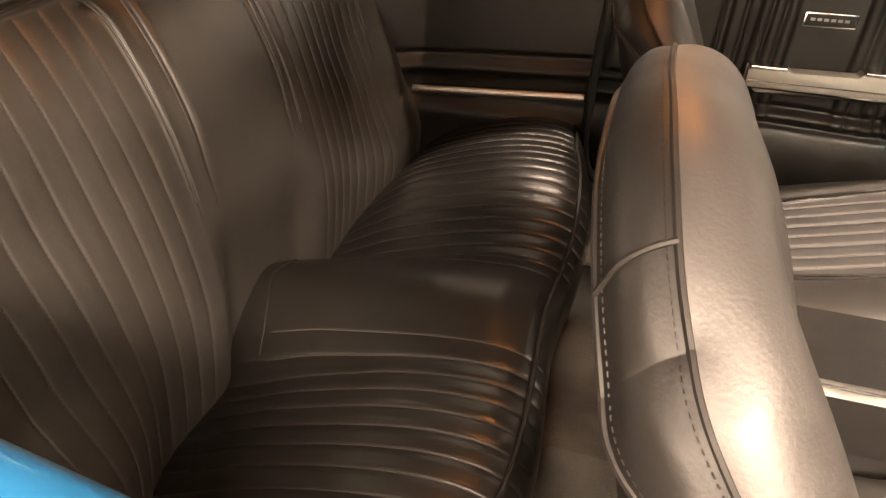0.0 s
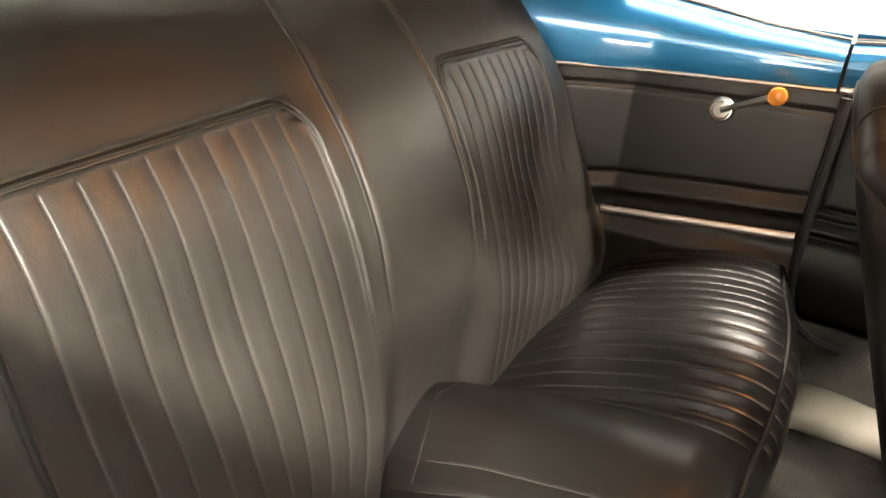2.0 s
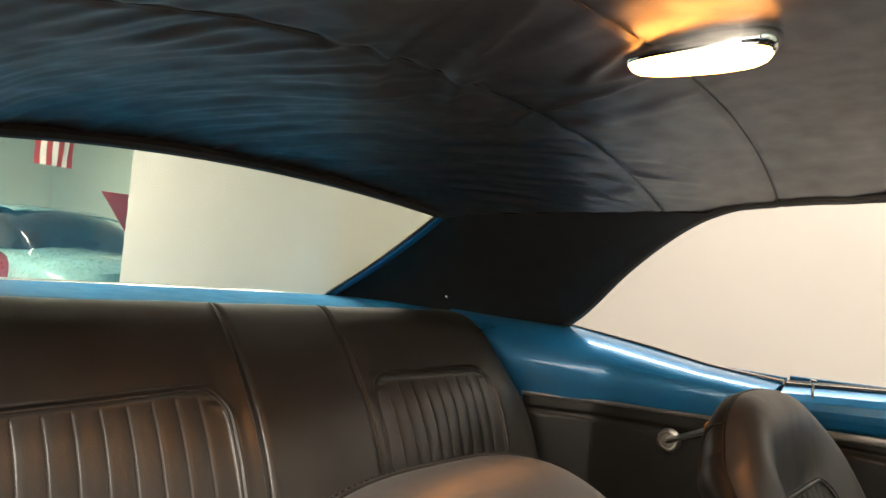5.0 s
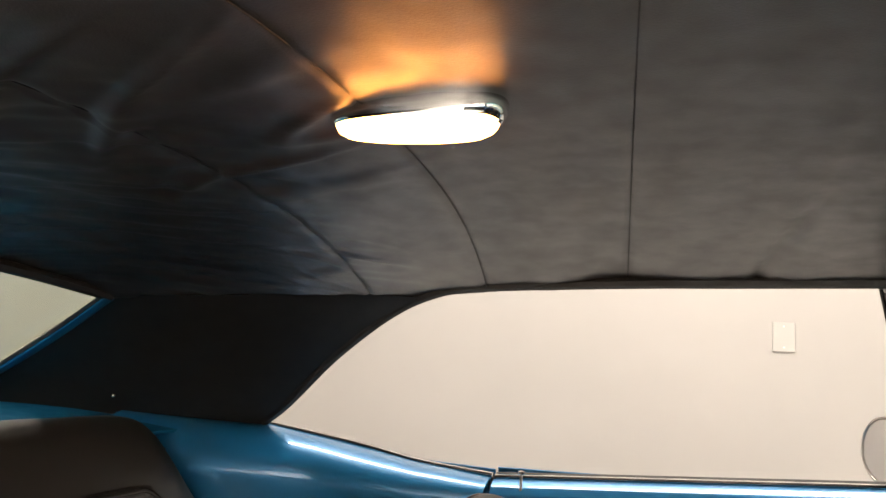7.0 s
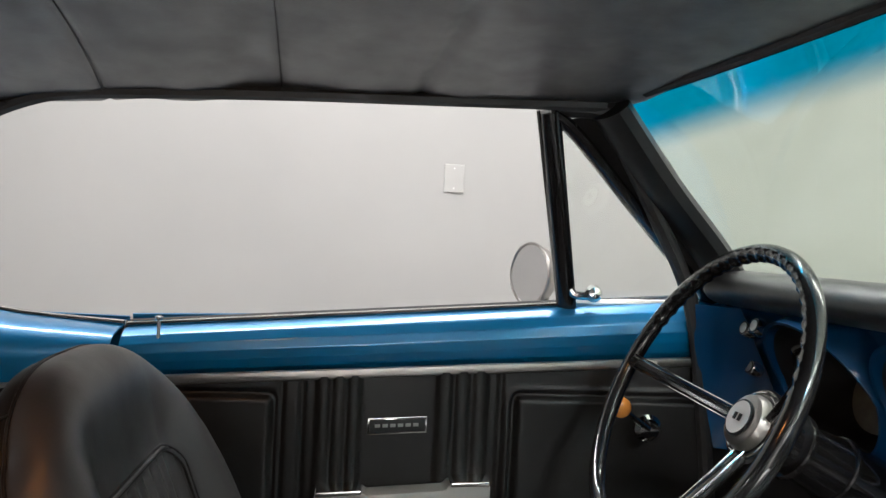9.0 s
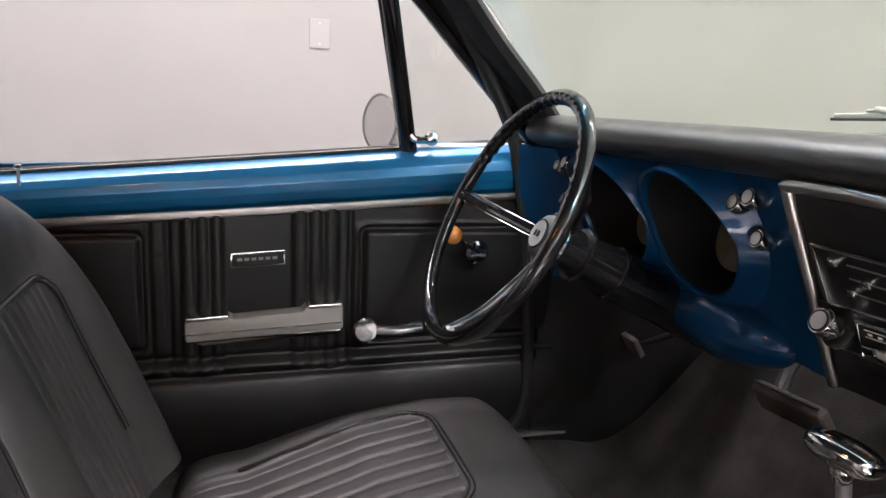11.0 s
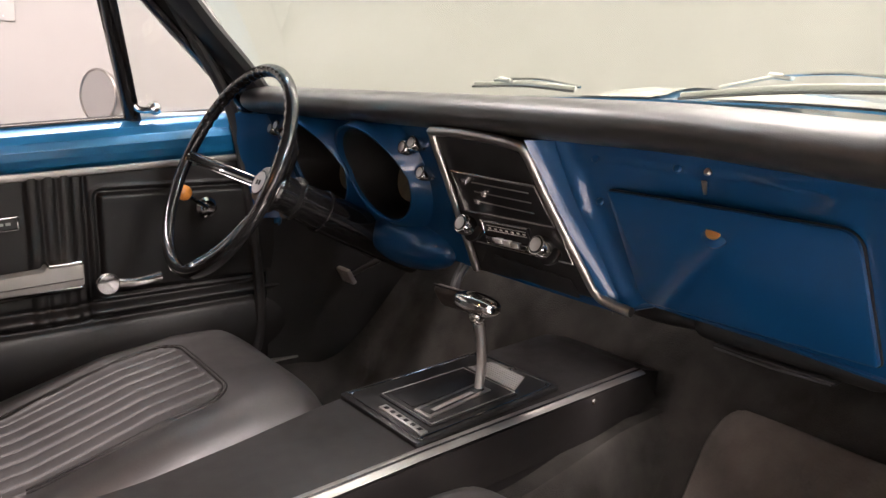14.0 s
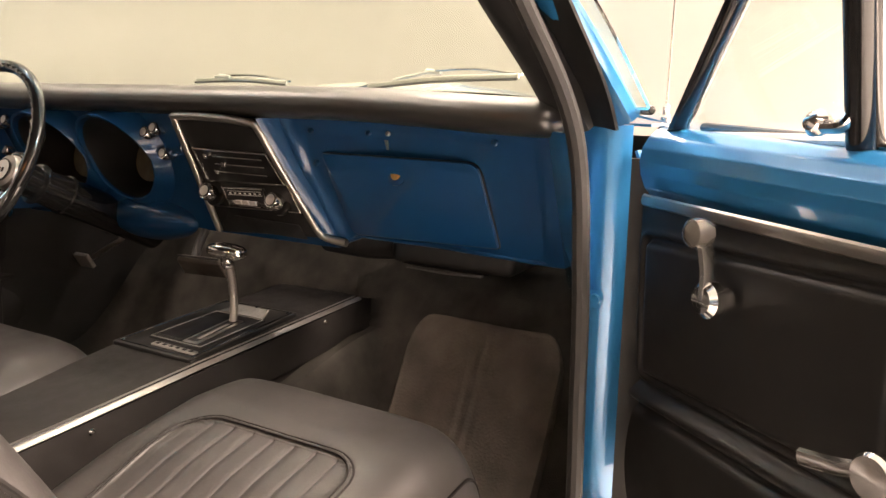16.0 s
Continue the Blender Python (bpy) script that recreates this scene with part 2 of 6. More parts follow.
def tube(points, r, seg=10, closed=False, flat=None):
    """Round bar along points; r a number or a function of 0..1; flat (a, b): an oval section instead."""
    pts = [Vector(p) for p in points]
    n = len(pts)
    verts, faces = [], []
    up = None
    for i, p in enumerate(pts):
        a = pts[(i - 1) % n] if closed or i else p
        b = pts[(i + 1) % n] if closed or i < n - 1 else p
        d = (b - a).normalized()
        if up is None:
            up = Vector((0, 0, 1)) if abs(d.z) < 0.9 else Vector((1, 0, 0))
        side = d.cross(up).normalized()
        up = side.cross(d).normalized()
        rad = r(i / (n - 1)) if callable(r) else r
        ra, rb = (rad, rad) if flat is None else flat
        for k in range(seg):
            t = 2 * math.pi * k / seg
            verts.append(p + side * (ra * math.cos(t)) + up * (rb * math.sin(t)))
    for i in range(n if closed else n - 1):
        for k in range(seg):
            k2, i2 = (k + 1) % seg, (i + 1) % n
            faces.append((i * seg + k, i * seg + k2, i2 * seg + k2, i2 * seg + k))
    if not closed:
        faces.append(tuple(reversed(range(seg))))
        faces.append(tuple((n - 1) * seg + k for k in range(seg)))
    return verts, faces


def lathe(profile, seg=32):
    """Turned form about z from (radius, height) pairs, capped at both ends."""
    verts, faces = [], []
    for r, h in profile:
        for k in range(seg):
            t = 2 * math.pi * k / seg
            verts.append((r * math.cos(t), r * math.sin(t), h))
    for i in range(len(profile) - 1):
        for k in range(seg):
            k2 = (k + 1) % seg
            faces.append((i * seg + k, i * seg + k2, (i + 1) * seg + k2, (i + 1) * seg + k))
    faces.append(tuple(reversed(range(seg))))
    faces.append(tuple((len(profile) - 1) * seg + k for k in range(seg)))
    return verts, faces


def block(sx, sy, sz, bevel=0.004, seg=2, at=(0, 0, 0)):
    bm = bmesh.new()
    bmesh.ops.create_cube(bm, size=1)
    for v in bm.verts:
        v.co = Vector((v.co.x * sx + at[0], v.co.y * sy + at[1], v.co.z * sz + at[2]))
    if bevel:
        bmesh.ops.bevel(bm, geom=bm.edges[:], offset=bevel, segments=seg, affect="EDGES", profile=0.5)
    return bm


def prism(outline, depth, place=None, bevel=0.003, seg=2):
    """Flat plate: outline of (u, v), extruded to depth; place(u, v, w) lays it in space."""
    bm = bmesh.new()
    bot = [bm.verts.new((u, v, 0)) for u, v in outline]
    f = bm.faces.new(bot)
    r = bmesh.ops.extrude_face_region(bm, geom=[f])
    top = [g for g in r["geom"] if isinstance(g, bmesh.types.BMVert)]
    for v in top:
        v.co.z = depth
    bmesh.ops.recalc_face_normals(bm, faces=bm.faces[:])
    if bevel:
        tops = set(top)
        edges = [e for e in bm.edges if e.verts[0] in tops and e.verts[1] in tops]
        bmesh.ops.bevel(bm, geom=edges, offset=bevel, segments=seg, affect="EDGES", profile=0.5)
    if place:
        for v in bm.verts:
            v.co = Vector(place(*v.co))
    return bm


def rounded(points, radius, n=5):
    """Outline with rounded corners from 2D points."""
    out = []
    k = len(points)
    for i in range(k):
        p, a, b = Vector(points[i]), Vector(points[i - 1]), Vector(points[(i + 1) % k])
        r = radius[i] if isinstance(radius, (list, tuple)) else radius
        if r <= 0:
            out.append((p.x, p.y))
            continue
        d1, d2 = (a - p), (b - p)
        r = min(r, d1.length * 0.45, d2.length * 0.45)
        s, e = p + d1.normalized() * r, p + d2.normalized() * r
        for j in range(n + 1):
            t = j / n
            q = s * (1 - t) ** 2 + p * 2 * t * (1 - t) + e * t * t
            out.append((q.x, q.y))
    return out


def oriented(origin, normal, up=(0, 0, 1)):
    """Frame with local z along normal and local y near up."""
    z = Vector(normal).normalized()
    x = Vector(up).cross(z).normalized()
    y = z.cross(x)
    return Matrix((x, y, z)).transposed().to_4x4() if origin is None else Matrix.Translation(origin) @ Matrix((x, y, z)).transposed().to_4x4()


def lerp(a, b, t):
    return a + (b - a) * t


def smooth01(t):
    t = max(0.0, min(1.0, t))
    return t * t * (3 - 2 * t)


def table(rows, x):
    """Piecewise-linear lookup with eased steps."""
    if x <= rows[0][0]:
        return rows[0][1]
    for (a, va), (b, vb) in zip(rows, rows[1:]):
        if x <= b:
            return lerp(va, vb, (x - a) / (b - a))
    return rows[-1][1]


# ---------------------------------------------------------------- showroom
def wall(name, a, b, z0, z1, thick, mat, label):
    """Upright wall from a to b (plan), with its thickness to the left of a->b."""
    a, b = Vector((*a, 0)), Vector((*b, 0))
    d = (b - a).normalized()
    n = Vector((-d.y, d.x, 0))
    bm = bmesh.new()
    base = [a, b, b + n * thick, a + n * thick]
    vs = [bm.verts.new(p + Vector((0, 0, z))) for z in (z0, z1) for p in base]
    for f in ((0, 1, 2, 3), (4, 5, 6, 7), (0, 1, 5, 4), (1, 2, 6, 5), (2, 3, 7, 6), (3, 0, 4, 7)):
        bm.faces.new([vs[i] for i in f])
    return tagged(part(name, mesh_bm(name, bm, mat, smooth=False)), label, "wall", kind="structure")


path = [Vector((-6.24, 2.65, 0)), Vector((0, 2.65, 0))]
for k in range(13):
    t = math.pi / 2 * k / 12
    path.append(Vector((3.3 + 1.7 * math.sin(t), 0.95 + 1.7 * math.cos(t), 0)))
for k in range(13):
    t = math.pi / 2 * k / 12
    path.append(Vector((3.3 + 1.7 * math.cos(t), -2.3 - 1.7 * math.sin(t), 0)))
path.append(Vector((-11.5, -4.0, 0)))
bm = bmesh.new()
rows = []
for i, p in enumerate(path):
    d = (path[min(i + 1, len(path) - 1)] - path[max(i - 1, 0)]).normalized()
    out = Vector((-d.y, d.x, 0)) * 0.12
    rows.append([bm.verts.new(q) for q in (p, p + Vector((0, 0, 3)), p + out + Vector((0, 0, 3)), p + out)])
for a, b in zip(rows, rows[1:]):
    for k in range(4):
        bm.faces.new((a[k], a[(k + 1) % 4], b[(k + 1) % 4], b[k]))
bm.faces.new(rows[0])
bm.faces.new(rows[-1])
tagged(part("wall_1", mesh_bm("wall_1", bm, WALL, sharp=40)), "off-white painted showroom wall with coved corners", "wall", kind="structure")
wall("wall_west", (-11.5, 4.0), (-11.5, -4.0), 0, 3.0, -0.12, MINT, "pale green far wall of the next bay")
wall("wall_bay", (-5.0, 4.0), (-11.5, 4.0), 0, 3.0, -0.12, MINT, "pale green wall of the next bay")
part("floor", mesh_bm("floor", block(17.4, 8.4, 0.1, 0, at=(-3.3, 0.0, -0.05)), CONCRETE, smooth=False))
tagged(bpy.data.objects["floor"], "grey polished concrete showroom floor", "floor", kind="structure")
part("ceiling", mesh_bm("ceiling", block(17.4, 8.4, 0.1, 0, at=(-3.3, 0.0, 3.05)), CEILING, smooth=False))
tagged(bpy.data.objects["ceiling"], "white showroom ceiling with added light fittings", "ceiling", kind="structure")
# plain fittings added above those unseen lamps
for lx, ly, watts in UNSEEN_LAMPS:
    fit = thing("added_ceiling_light", "unseen white ceiling light fitting, added over its lamp", "light", "showroom ceiling lights", place=(lx, ly, 2.94))
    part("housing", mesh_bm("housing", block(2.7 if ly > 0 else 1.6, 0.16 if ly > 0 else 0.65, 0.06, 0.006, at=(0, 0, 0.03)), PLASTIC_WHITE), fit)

# blank plate on the wall
plate = thing("wall_plate", "white blank cover plate screwed to the wall", "wall plate", place=(0.955, 2.65, 1.318))
part("cover", mesh_bm("cover", block(0.084, 0.007, 0.118, 0.0025, 2, at=(0, -0.0035, 0)), PLASTIC_WHITE, smooth=False), plate)
for dz in (-0.042, 0.042):
    part("screw", mesh_of("screw", *lathe([(0.0035, 0), (0.0035, 0.001), (0.002, 0.0018)], 12), WHITE_MARK), plate,
         m=oriented((0, -0.0071, dz), (0, -1, 0)))


# ---------------------------------------------------------------- car shell
car = thing("car_body", "bright blue two-door hardtop car body with black roof lining trim", "car")


def w_roof(x):
    return table([(-0.45, 0.415), (-0.37, 0.43), (0.14, 0.612), (0.30, 0.612), (0.85, 0.605), (1.02, 0.55)], x)


def z_edge(x):
    return table([(-0.45, 1.158), (-0.37, 1.180), (0.14, 1.225), (0.45, 1.253), (0.83, 1.266), (1.02, 1.280)], x)


def z_mid(x):
    return table([(-0.46, 1.205), (-0.40, 1.224), (-0.20, 1.258), (0.05, 1.293), (0.30, 1.322), (0.60, 1.325), (0.85, 1.310), (1.02, 1.299)], x)


def roof_point(x, y):
    u = min(1.0, abs(y) / w_roof(x))
    return z_edge(x) + (z_mid(x) - z_edge(x)) * (1 - u ** 2.4)


def rear_x(u):
    return -0.37 - 0.05 * (1 - abs(u) ** 2)


def front_x(u):
    return 0.94 + 0.09 * (1 - abs(u) ** 2)


SEAMS = [(0.056, 0.0, 0.06), (0.268, 0.0, 0.10), (0.493, 0.060, 0.0)]


def seam_x(k, y):
    x, slope, bow = SEAMS[k]
    return x - slope * (y if k == 2 else max(0.0, y)) - bow * y * y


def headliner_fn(a, b):
    u = 2 * b - 1
    x = lerp(rear_x(u), front_x(u), a)
    y = u * (w_roof(x) + 0.025)
    z = roof_point(x, y)
    # padded roll above the rear glass
    back = min(1.0, max(0.0, (x - rear_x(u)) / 0.36))
    z += 0.012 * math.sin(math.pi * back ** 0.62) * smooth01((0.98 - abs(u)) / 0.2)
    # folds towards the rear corners, pulled cloth along the rails
    rear = smooth01((0.20 - x) / 0.22)
    across = x * 0.80 + y * 0.60
    along = x * 0.60 - y * 0.80
    pull = smooth01(1 - math.hypot((x - 0.10) * 1.2, (y + 0.04) * 0.75) / 0.30)
    z -= 0.009 * pull * math.exp(-(noise.noise(Vector((x * 4.0, (y + 0.3 * x) * 15, 6.6))) / 0.13) ** 2)
    corner = smooth01(1 - math.hypot(x - 0.03, y - 0.44) / 0.16)
    z -= 0.004 * corner * math.exp(-(noise.noise(Vector(((x + y) * 4.0, (y - x) * 14, 2.2))) / 0.13) ** 2)
    z += 0.006 * rear * noise.noise(Vector((across * 5, along * 26, 3.1))) * smooth01((0.50 - abs(y + 0.05)) / 0.3)
    z += 0.003 * rear * noise.noise(Vector((across * 9, along * 55, 8.1)))
    z += 0.0015 * noise.noise(Vector((x * 30, y * 6, 1.7)))
    edge = smooth01((abs(u) - 0.75) / 0.25)
    z += 0.004 * edge * noise.noise(Vector((x * 16, 0.3, 5.5)))
    z += 0.005 * math.exp(-((x - 0.66 - 0.12 * (0.45 - abs(y))) / 0.010) ** 2) * smooth01((abs(y) - 0.22) / 0.2)
    for k in range(len(SEAMS)):
        d = abs(x - seam_x(k, y))
        z += 0.003 * math.exp(-(d / 0.004) ** 2) + 0.003 * math.exp(-(d / 0.05) ** 2) * edge
    return (x, y, z)


liner = thing("headliner", "black vinyl headliner with sewn cross seams and wrinkles", "headliner")
v, f = sheet(headliner_fn, 300, 190)
part("lining", mesh_of("lining", v, f, HEADLINING, sharp=0), liner)
for k in range(len(SEAMS)):
    line = []
    for i in range(41):
        y = lerp(-0.60, 0.60, i / 40)
        x = seam_x(k, y)
        line.append((x, y, roof_point(x, y) + 0.0015))
    part("seam", mesh_of("seam", *tube(line, 0.0007, 6), RUBBER), liner, "dark sewn seam")

v, f = sheet(lambda a, b: (lerp(rear_x(2 * b - 1) - 0.02, front_x(2 * b - 1) + 0.02, a),
                           (2 * b - 1) * (w_roof(lerp(rear_x(2 * b - 1), front_x(2 * b - 1), a)) + 0.03),
                           roof_point(lerp(rear_x(2 * b - 1), front_x(2 * b - 1), a), (2 * b - 1) * w_roof(lerp(rear_x(2 * b - 1), front_x(2 * b - 1), a))) + 0.035), 40, 30, 0.012)
part("roof", mesh_of("roof", v, f, BLUE), car, "blue roof skin")


def pillar_line(s):
    """Window opening of one side from the quarter corner up and forward to the windshield post."""
    pts = [(-0.218, 0.707, 0.972), (-0.162, 0.69, 1.012), (-0.063, 0.66, 1.101), (0.043, 0.632, 1.177), (0.131, 0.613, 1.218),
           (0.223, 0.605, 1.234), (0.461, 0.602, 1.247), (0.63, 0.602, 1.253), (0.80, 0.602, 1.259), (0.90, 0.600, 1.262)]
    return [(x, s * y, z) for x, y, z in pts]


for s in (1, -1):
    side = "left" if s > 0 else "right"
    rail = [p + Vector((0, 0, 0.007)) for p in spline(pillar_line(s), 6)]
    part("roof_rail_seal", mesh_of("roof_rail_seal", *tube(rail, 0.010, 8), RUBBER), car, "black rubber roof rail weatherstrip")
    # sail panel between rear glass and side window
    low = [Vector((-0.755, s * 0.487, 0.982)), Vector((-0.50, s * 0.58, 0.976)), Vector((-0.33, s * 0.65, 0.970)), Vector((-0.218, s * 0.707, 0.966))]
    top = [Vector((-0.375, s * 0.425, 1.184)), Vector((-0.20, s * 0.485, 1.197)), Vector((-0.02, s * 0.552, 1.216)), Vector((0.131, s * 0.612, 1.224))]
    lows, tops = spline(low, 8), spline(top, 8)
    front = spline([p for p in pillar_line(s)[:5]], 5)

    def sail(a, b):
        i = a * (len(lows) - 1)
        k = int(min(i, len(lows) - 2))
        p, q = lows[k].lerp(lows[k + 1], i - k), tops[k].lerp(tops[k + 1], i - k)
        r = p.lerp(q, b)
        # follow the curved front edge of the panel
        e = front[int(round(b * (len(front) - 1)))]
        straight = lows[-1].lerp(tops[-1], b)
        r = r + (e - straight) * (a ** 3)
        return r + Vector((0, s * 0.012 * math.sin(math.pi * b) * (1 - a), 0))

    v, f = sheet(sail, 24, 16, 0.004 * s)
    part("sail_panel", mesh_of("sail_panel", v, f, SAIL), car, "black sail panel with a small screw")
    part("screw", mesh_of("screw", *lathe([(0.004, 0), (0.004, 0.001), (0.002, 0.003)], 10), CHROME), car, m=oriented((-0.449, s * 0.562, 1.012), (0.3, -s, 0.1)))
    # blue strip of the rear pillar at the glass edge
    strip = spline([(-0.368, s * 0.425, 1.182), (-0.47, s * 0.44, 1.122), (-0.60, s * 0.461, 1.056), (-0.757, s * 0.483, 0.984)], 8)
    part("rear_pillar_edge", mesh_of("rear_pillar_edge", *tube(strip, 0.012, 8, flat=(0.013, 0.008)), BLUE), car)
    part("rear_glass_seal", mesh_of("rear_glass_seal", *tube([p + Vector((0.004, -s * 0.012, 0.004)) for p in strip], 0.005, 6), RUBBER), car)

    # quarter panel, inner blue shoulder from the sail panel to the door
    def shoulder(a, b):
        x = lerp(-0.45, 0.225, a)
        top_z = table([(-0.45, 0.984), (-0.213, 0.974), (-0.04, 0.949), (0.087, 0.931), (0.225, 0.919)], x)
        top_y = table([(-0.45, 0.59), (-0.33, 0.655), (-0.21, 0.72), (-0.04, 0.744), (0.225, 0.745)], x)
        bot_y = table([(-0.45, 0.54), (-0.25, 0.60), (-0.08, 0.655), (0.225, 0.690)], x)
        bot_z = table([(-0.45, 0.828), (-0.25, 0.826), (0.0, 0.834), (0.225, 0.844)], x)
        bulge = math.sin(math.pi * b)
        return (x, s * (lerp(bot_y, top_y, b ** 3) - 0.014 * bulge), lerp(bot_z, top_z, 1 - (1 - b) ** 1.4) + (0.006 if s > 0 else 0.026) * bulge)

    v, f = sheet(shoulder, 40, 16, 0.003 * s)
    part("quarter_panel", mesh_of("quarter_panel", v, f, BLUE), car, "bright blue painted inner quarter panel")
    sill = spline([(-0.222, s * 0.722, 0.976), (-0.04, s * 0.748, 0.951), (0.087, s * 0.748, 0.932), (0.225, s * 0.748, 0.922)], 8)
    part("window_sill_trim", mesh_of("window_sill_trim", *tube(sill, 0.006, 8, flat=(0.007, 0.005)), CHROME), car, "bright chrome window sill trim")
    part("window_felt", mesh_of("window_felt", *tube([p + Vector((0, s * 0.012, -0.003)) for p in sill], 0.006, 8), RUBBER), car)
    # outer skin of the quarter
    v, f = sheet(lambda a, b: (lerp(-1.74, 0.225, a), s * lerp(0.775 - 0.09 * max(0.0, 0.45 - a) / 0.45, 0.90, math.sin(b * 1.5)), lerp(0.93 + 0.03 * (1 - a) - 0.055 * smooth01((0.62 - a) / 0.3), 0.35, b)), 16, 12, 0.003 * s)
    part("quarter_skin", mesh_of("quarter_skin", v, f, BLUE), car, "blue outer quarter panel")
    v, f = sheet(lambda a, b: (lerp(-0.45, 0.225, a), s * lerp(0.748, 0.777, b), table([(-0.42, 0.98), (-0.21, 0.968), (-0.04, 0.943), (0.225, 0.914)], lerp(-0.45, 0.225, a)) - 0.012 * b), 16, 4, 0.003 * s)
    part("quarter_top", mesh_of("quarter_top", v, f, BLUE), car)
    # windshield post
    inn = 0.0 if s > 0 else 0.030
    post = spline([(0.905, s * 0.592, 1.262), (1.0, s * (0.632 - inn * 0.6), 1.165), (1.10, s * (0.672 - inn), 1.075), (1.17, s * (0.70 - inn * 1.2), 1.0)], 8)
    part("windshield_post", mesh_of("windshield_post", *tube(post, 0.03, 10, flat=(0.034, 0.022)), BLACK_SATIN), car, "satin black inner windshield post")
    part("post_skin", mesh_of("post_skin", *tube([p + Vector((0.0 if s > 0 else 0.02, s * (0.042 if s > 0 else lerp(0.034, 0.058, k / (len(post) - 1))), 0.012)) for k, p in enumerate(post)], 0.02, 10, flat=(0.026, 0.020)), BLUE), car, "blue windshield post")
    part("screw", mesh_of("screw", *lathe([(0.005, 0), (0.005, 0.001), (0.003, 0.003)], 10), CHROME), car, m=oriented((1.088, s * 0.652, 1.092), (-0.7, -s * 0.6, 0.5)))
    part("corner_cap", mesh_of("corner_cap", *tube([(0.835, s * 0.622, 1.266), (0.875, s * 0.616, 1.266), (0.935, s * 0.600, 1.262)], 0.015, 10), BLACK_SATIN), car, "black corner cap above the vent window")
    # floor sill and kick panel
    part("door_sill", mesh_bm("door_sill", block(1.02, 0.06, 0.04, 0.010, at=(0.74, s * 0.735, 0.390)), BLACK_SATIN), car, "black door sill")
    part("sill_plate", mesh_bm("sill_plate", block(0.34, 0.05, 0.006, 0.002, at=(1.06, s * 0.715, 0.4245)), BRUSHED), car, "scuffed bright metal sill plate")
    v, f = sheet(lambda a, b: (lerp(1.16 if s > 0 else 1.235, 1.62, a), s * ((0.705 if s > 0 else 0.690) - 0.09 * a), lerp(0.36, 0.96, b)), 10, 10, 0.01 * s)
    part("kick_panel", mesh_of("kick_panel", v, f, SAIL), car, "black kick panel")
    seal = spline([(0.915, s * 0.612, 1.245), (1.0, s * 0.655, 1.13), (1.085, s * 0.692, 0.99), (1.12, s * 0.70, 0.80), (1.14, s * 0.70, 0.60), (1.135, s * 0.705, 0.47), (1.10, s * 0.715, 0.425)], 8)
    gap = [p + Vector((0.022, -0.034, 0.004)) for p in seal[:17]] if s < 0 else [Vector((0.845 + 0.30 * k / 16, 0.638 + 0.116 * k / 16, 1.254 - 0.262 * k / 16)) for k in range(17)]
    edge = [post[int(round(k / 16 * (len(post) - 1)))] for k in range(17)]
    v, f = sheet(lambda a, b: edge[int(round(a * 16))].lerp(gap[int(round(a * 16))] + Vector((0.004, s * 0.010, 0)), b) + Vector((0.010, s * 0.004, 0)) * math.sin(math.pi * b), 16, 8, 0.004)
    part("post_channel", mesh_of("post_channel", v, f, BLACK_SATIN), car, "black channel beside the windshield post")
    part("door_seal", mesh_of("door_seal", *tube(seal, 0.012, 10), RUBBER), car, "black rubber door weatherstrip")
    v, f = sheet(lambda a, b: (lerp(lerp(1.25, 1.140, b), lerp(1.135, 1.080, b), a), s * lerp(0.640, 0.692, a), lerp(0.765, 0.990, b)), 4, 6, 0.004 * s)
    # driver's plate takes the darker blue to stand for its shade
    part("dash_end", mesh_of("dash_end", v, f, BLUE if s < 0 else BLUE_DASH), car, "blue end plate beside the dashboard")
    part("bolt", mesh_of("bolt", *lathe([(0.011, 0), (0.014, 0.004), (0.009, 0.005), (0.009, 0.012), (0.004, 0.013)], 14), BLUE), car, m=oriented((1.192, s * 0.700, 0.755), (-1, 0, 0)))
    # hinge post of the door opening
    if s > 0:
        continue
    v, f = sheet(lambda a, b: (1.192 + 0.016 * (2 * a - 1) ** 2 + 0.03 * (1 - b), s * lerp(0.670, 0.728, a), lerp(0.40, 1.0, b)), 10, 10, 0.01 * s)
    part("hinge_post", mesh_of("hinge_post", v, f, BLUE), car, "bright blue painted door hinge post")
    # flat black sheet puts the shade of the door gap into its colour
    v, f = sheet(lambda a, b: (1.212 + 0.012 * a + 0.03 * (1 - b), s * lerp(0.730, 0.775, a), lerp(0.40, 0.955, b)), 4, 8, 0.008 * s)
    part("hinge_gap_shade", mesh_of("hinge_gap_shade", v, f, BLACK_SATIN), car, "black sheet for the shaded gap beside the hinge post")
    part("post_weld", mesh_of("post_weld", *tube(spline([(1.200, s * 0.690, 0.99), (1.205, s * 0.690, 0.75), (1.222, s * 0.690, 0.45)], 8), 0.005, 8), BLUE), car)

# rear parcel deck, windshield header, cowl, hood
v, f = sheet(lambda a, b: (lerp(-0.33, -0.80, a), lerp(-0.62, 0.62, b) * (1 - 0.2 * a), 0.955 + 0.022 * a + 0.012 * math.sin(math.pi * a)), 16, 20, 0.005)
part("parcel_deck", mesh_of("parcel_deck", v, f, BLUE_DECK), car, "bright blue painted deck under the rear window")
hdr = spline([(front_x(u), u * 0.555, 1.283 + 0.02 * (1 - u * u)) for u in (-1, -0.6, -0.2, 0.2, 0.6, 1)], 6)
part("windshield_header", mesh_of("windshield_header", *tube(hdr, 0.009, 8), RUBBER), car)
rbar = spline([(rear_x(u) - 0.003, u * 0.43, 1.180 + 0.032 * (1 - u * u)) for u in (-1, -0.6, -0.2, 0.2, 0.6, 1)], 6)
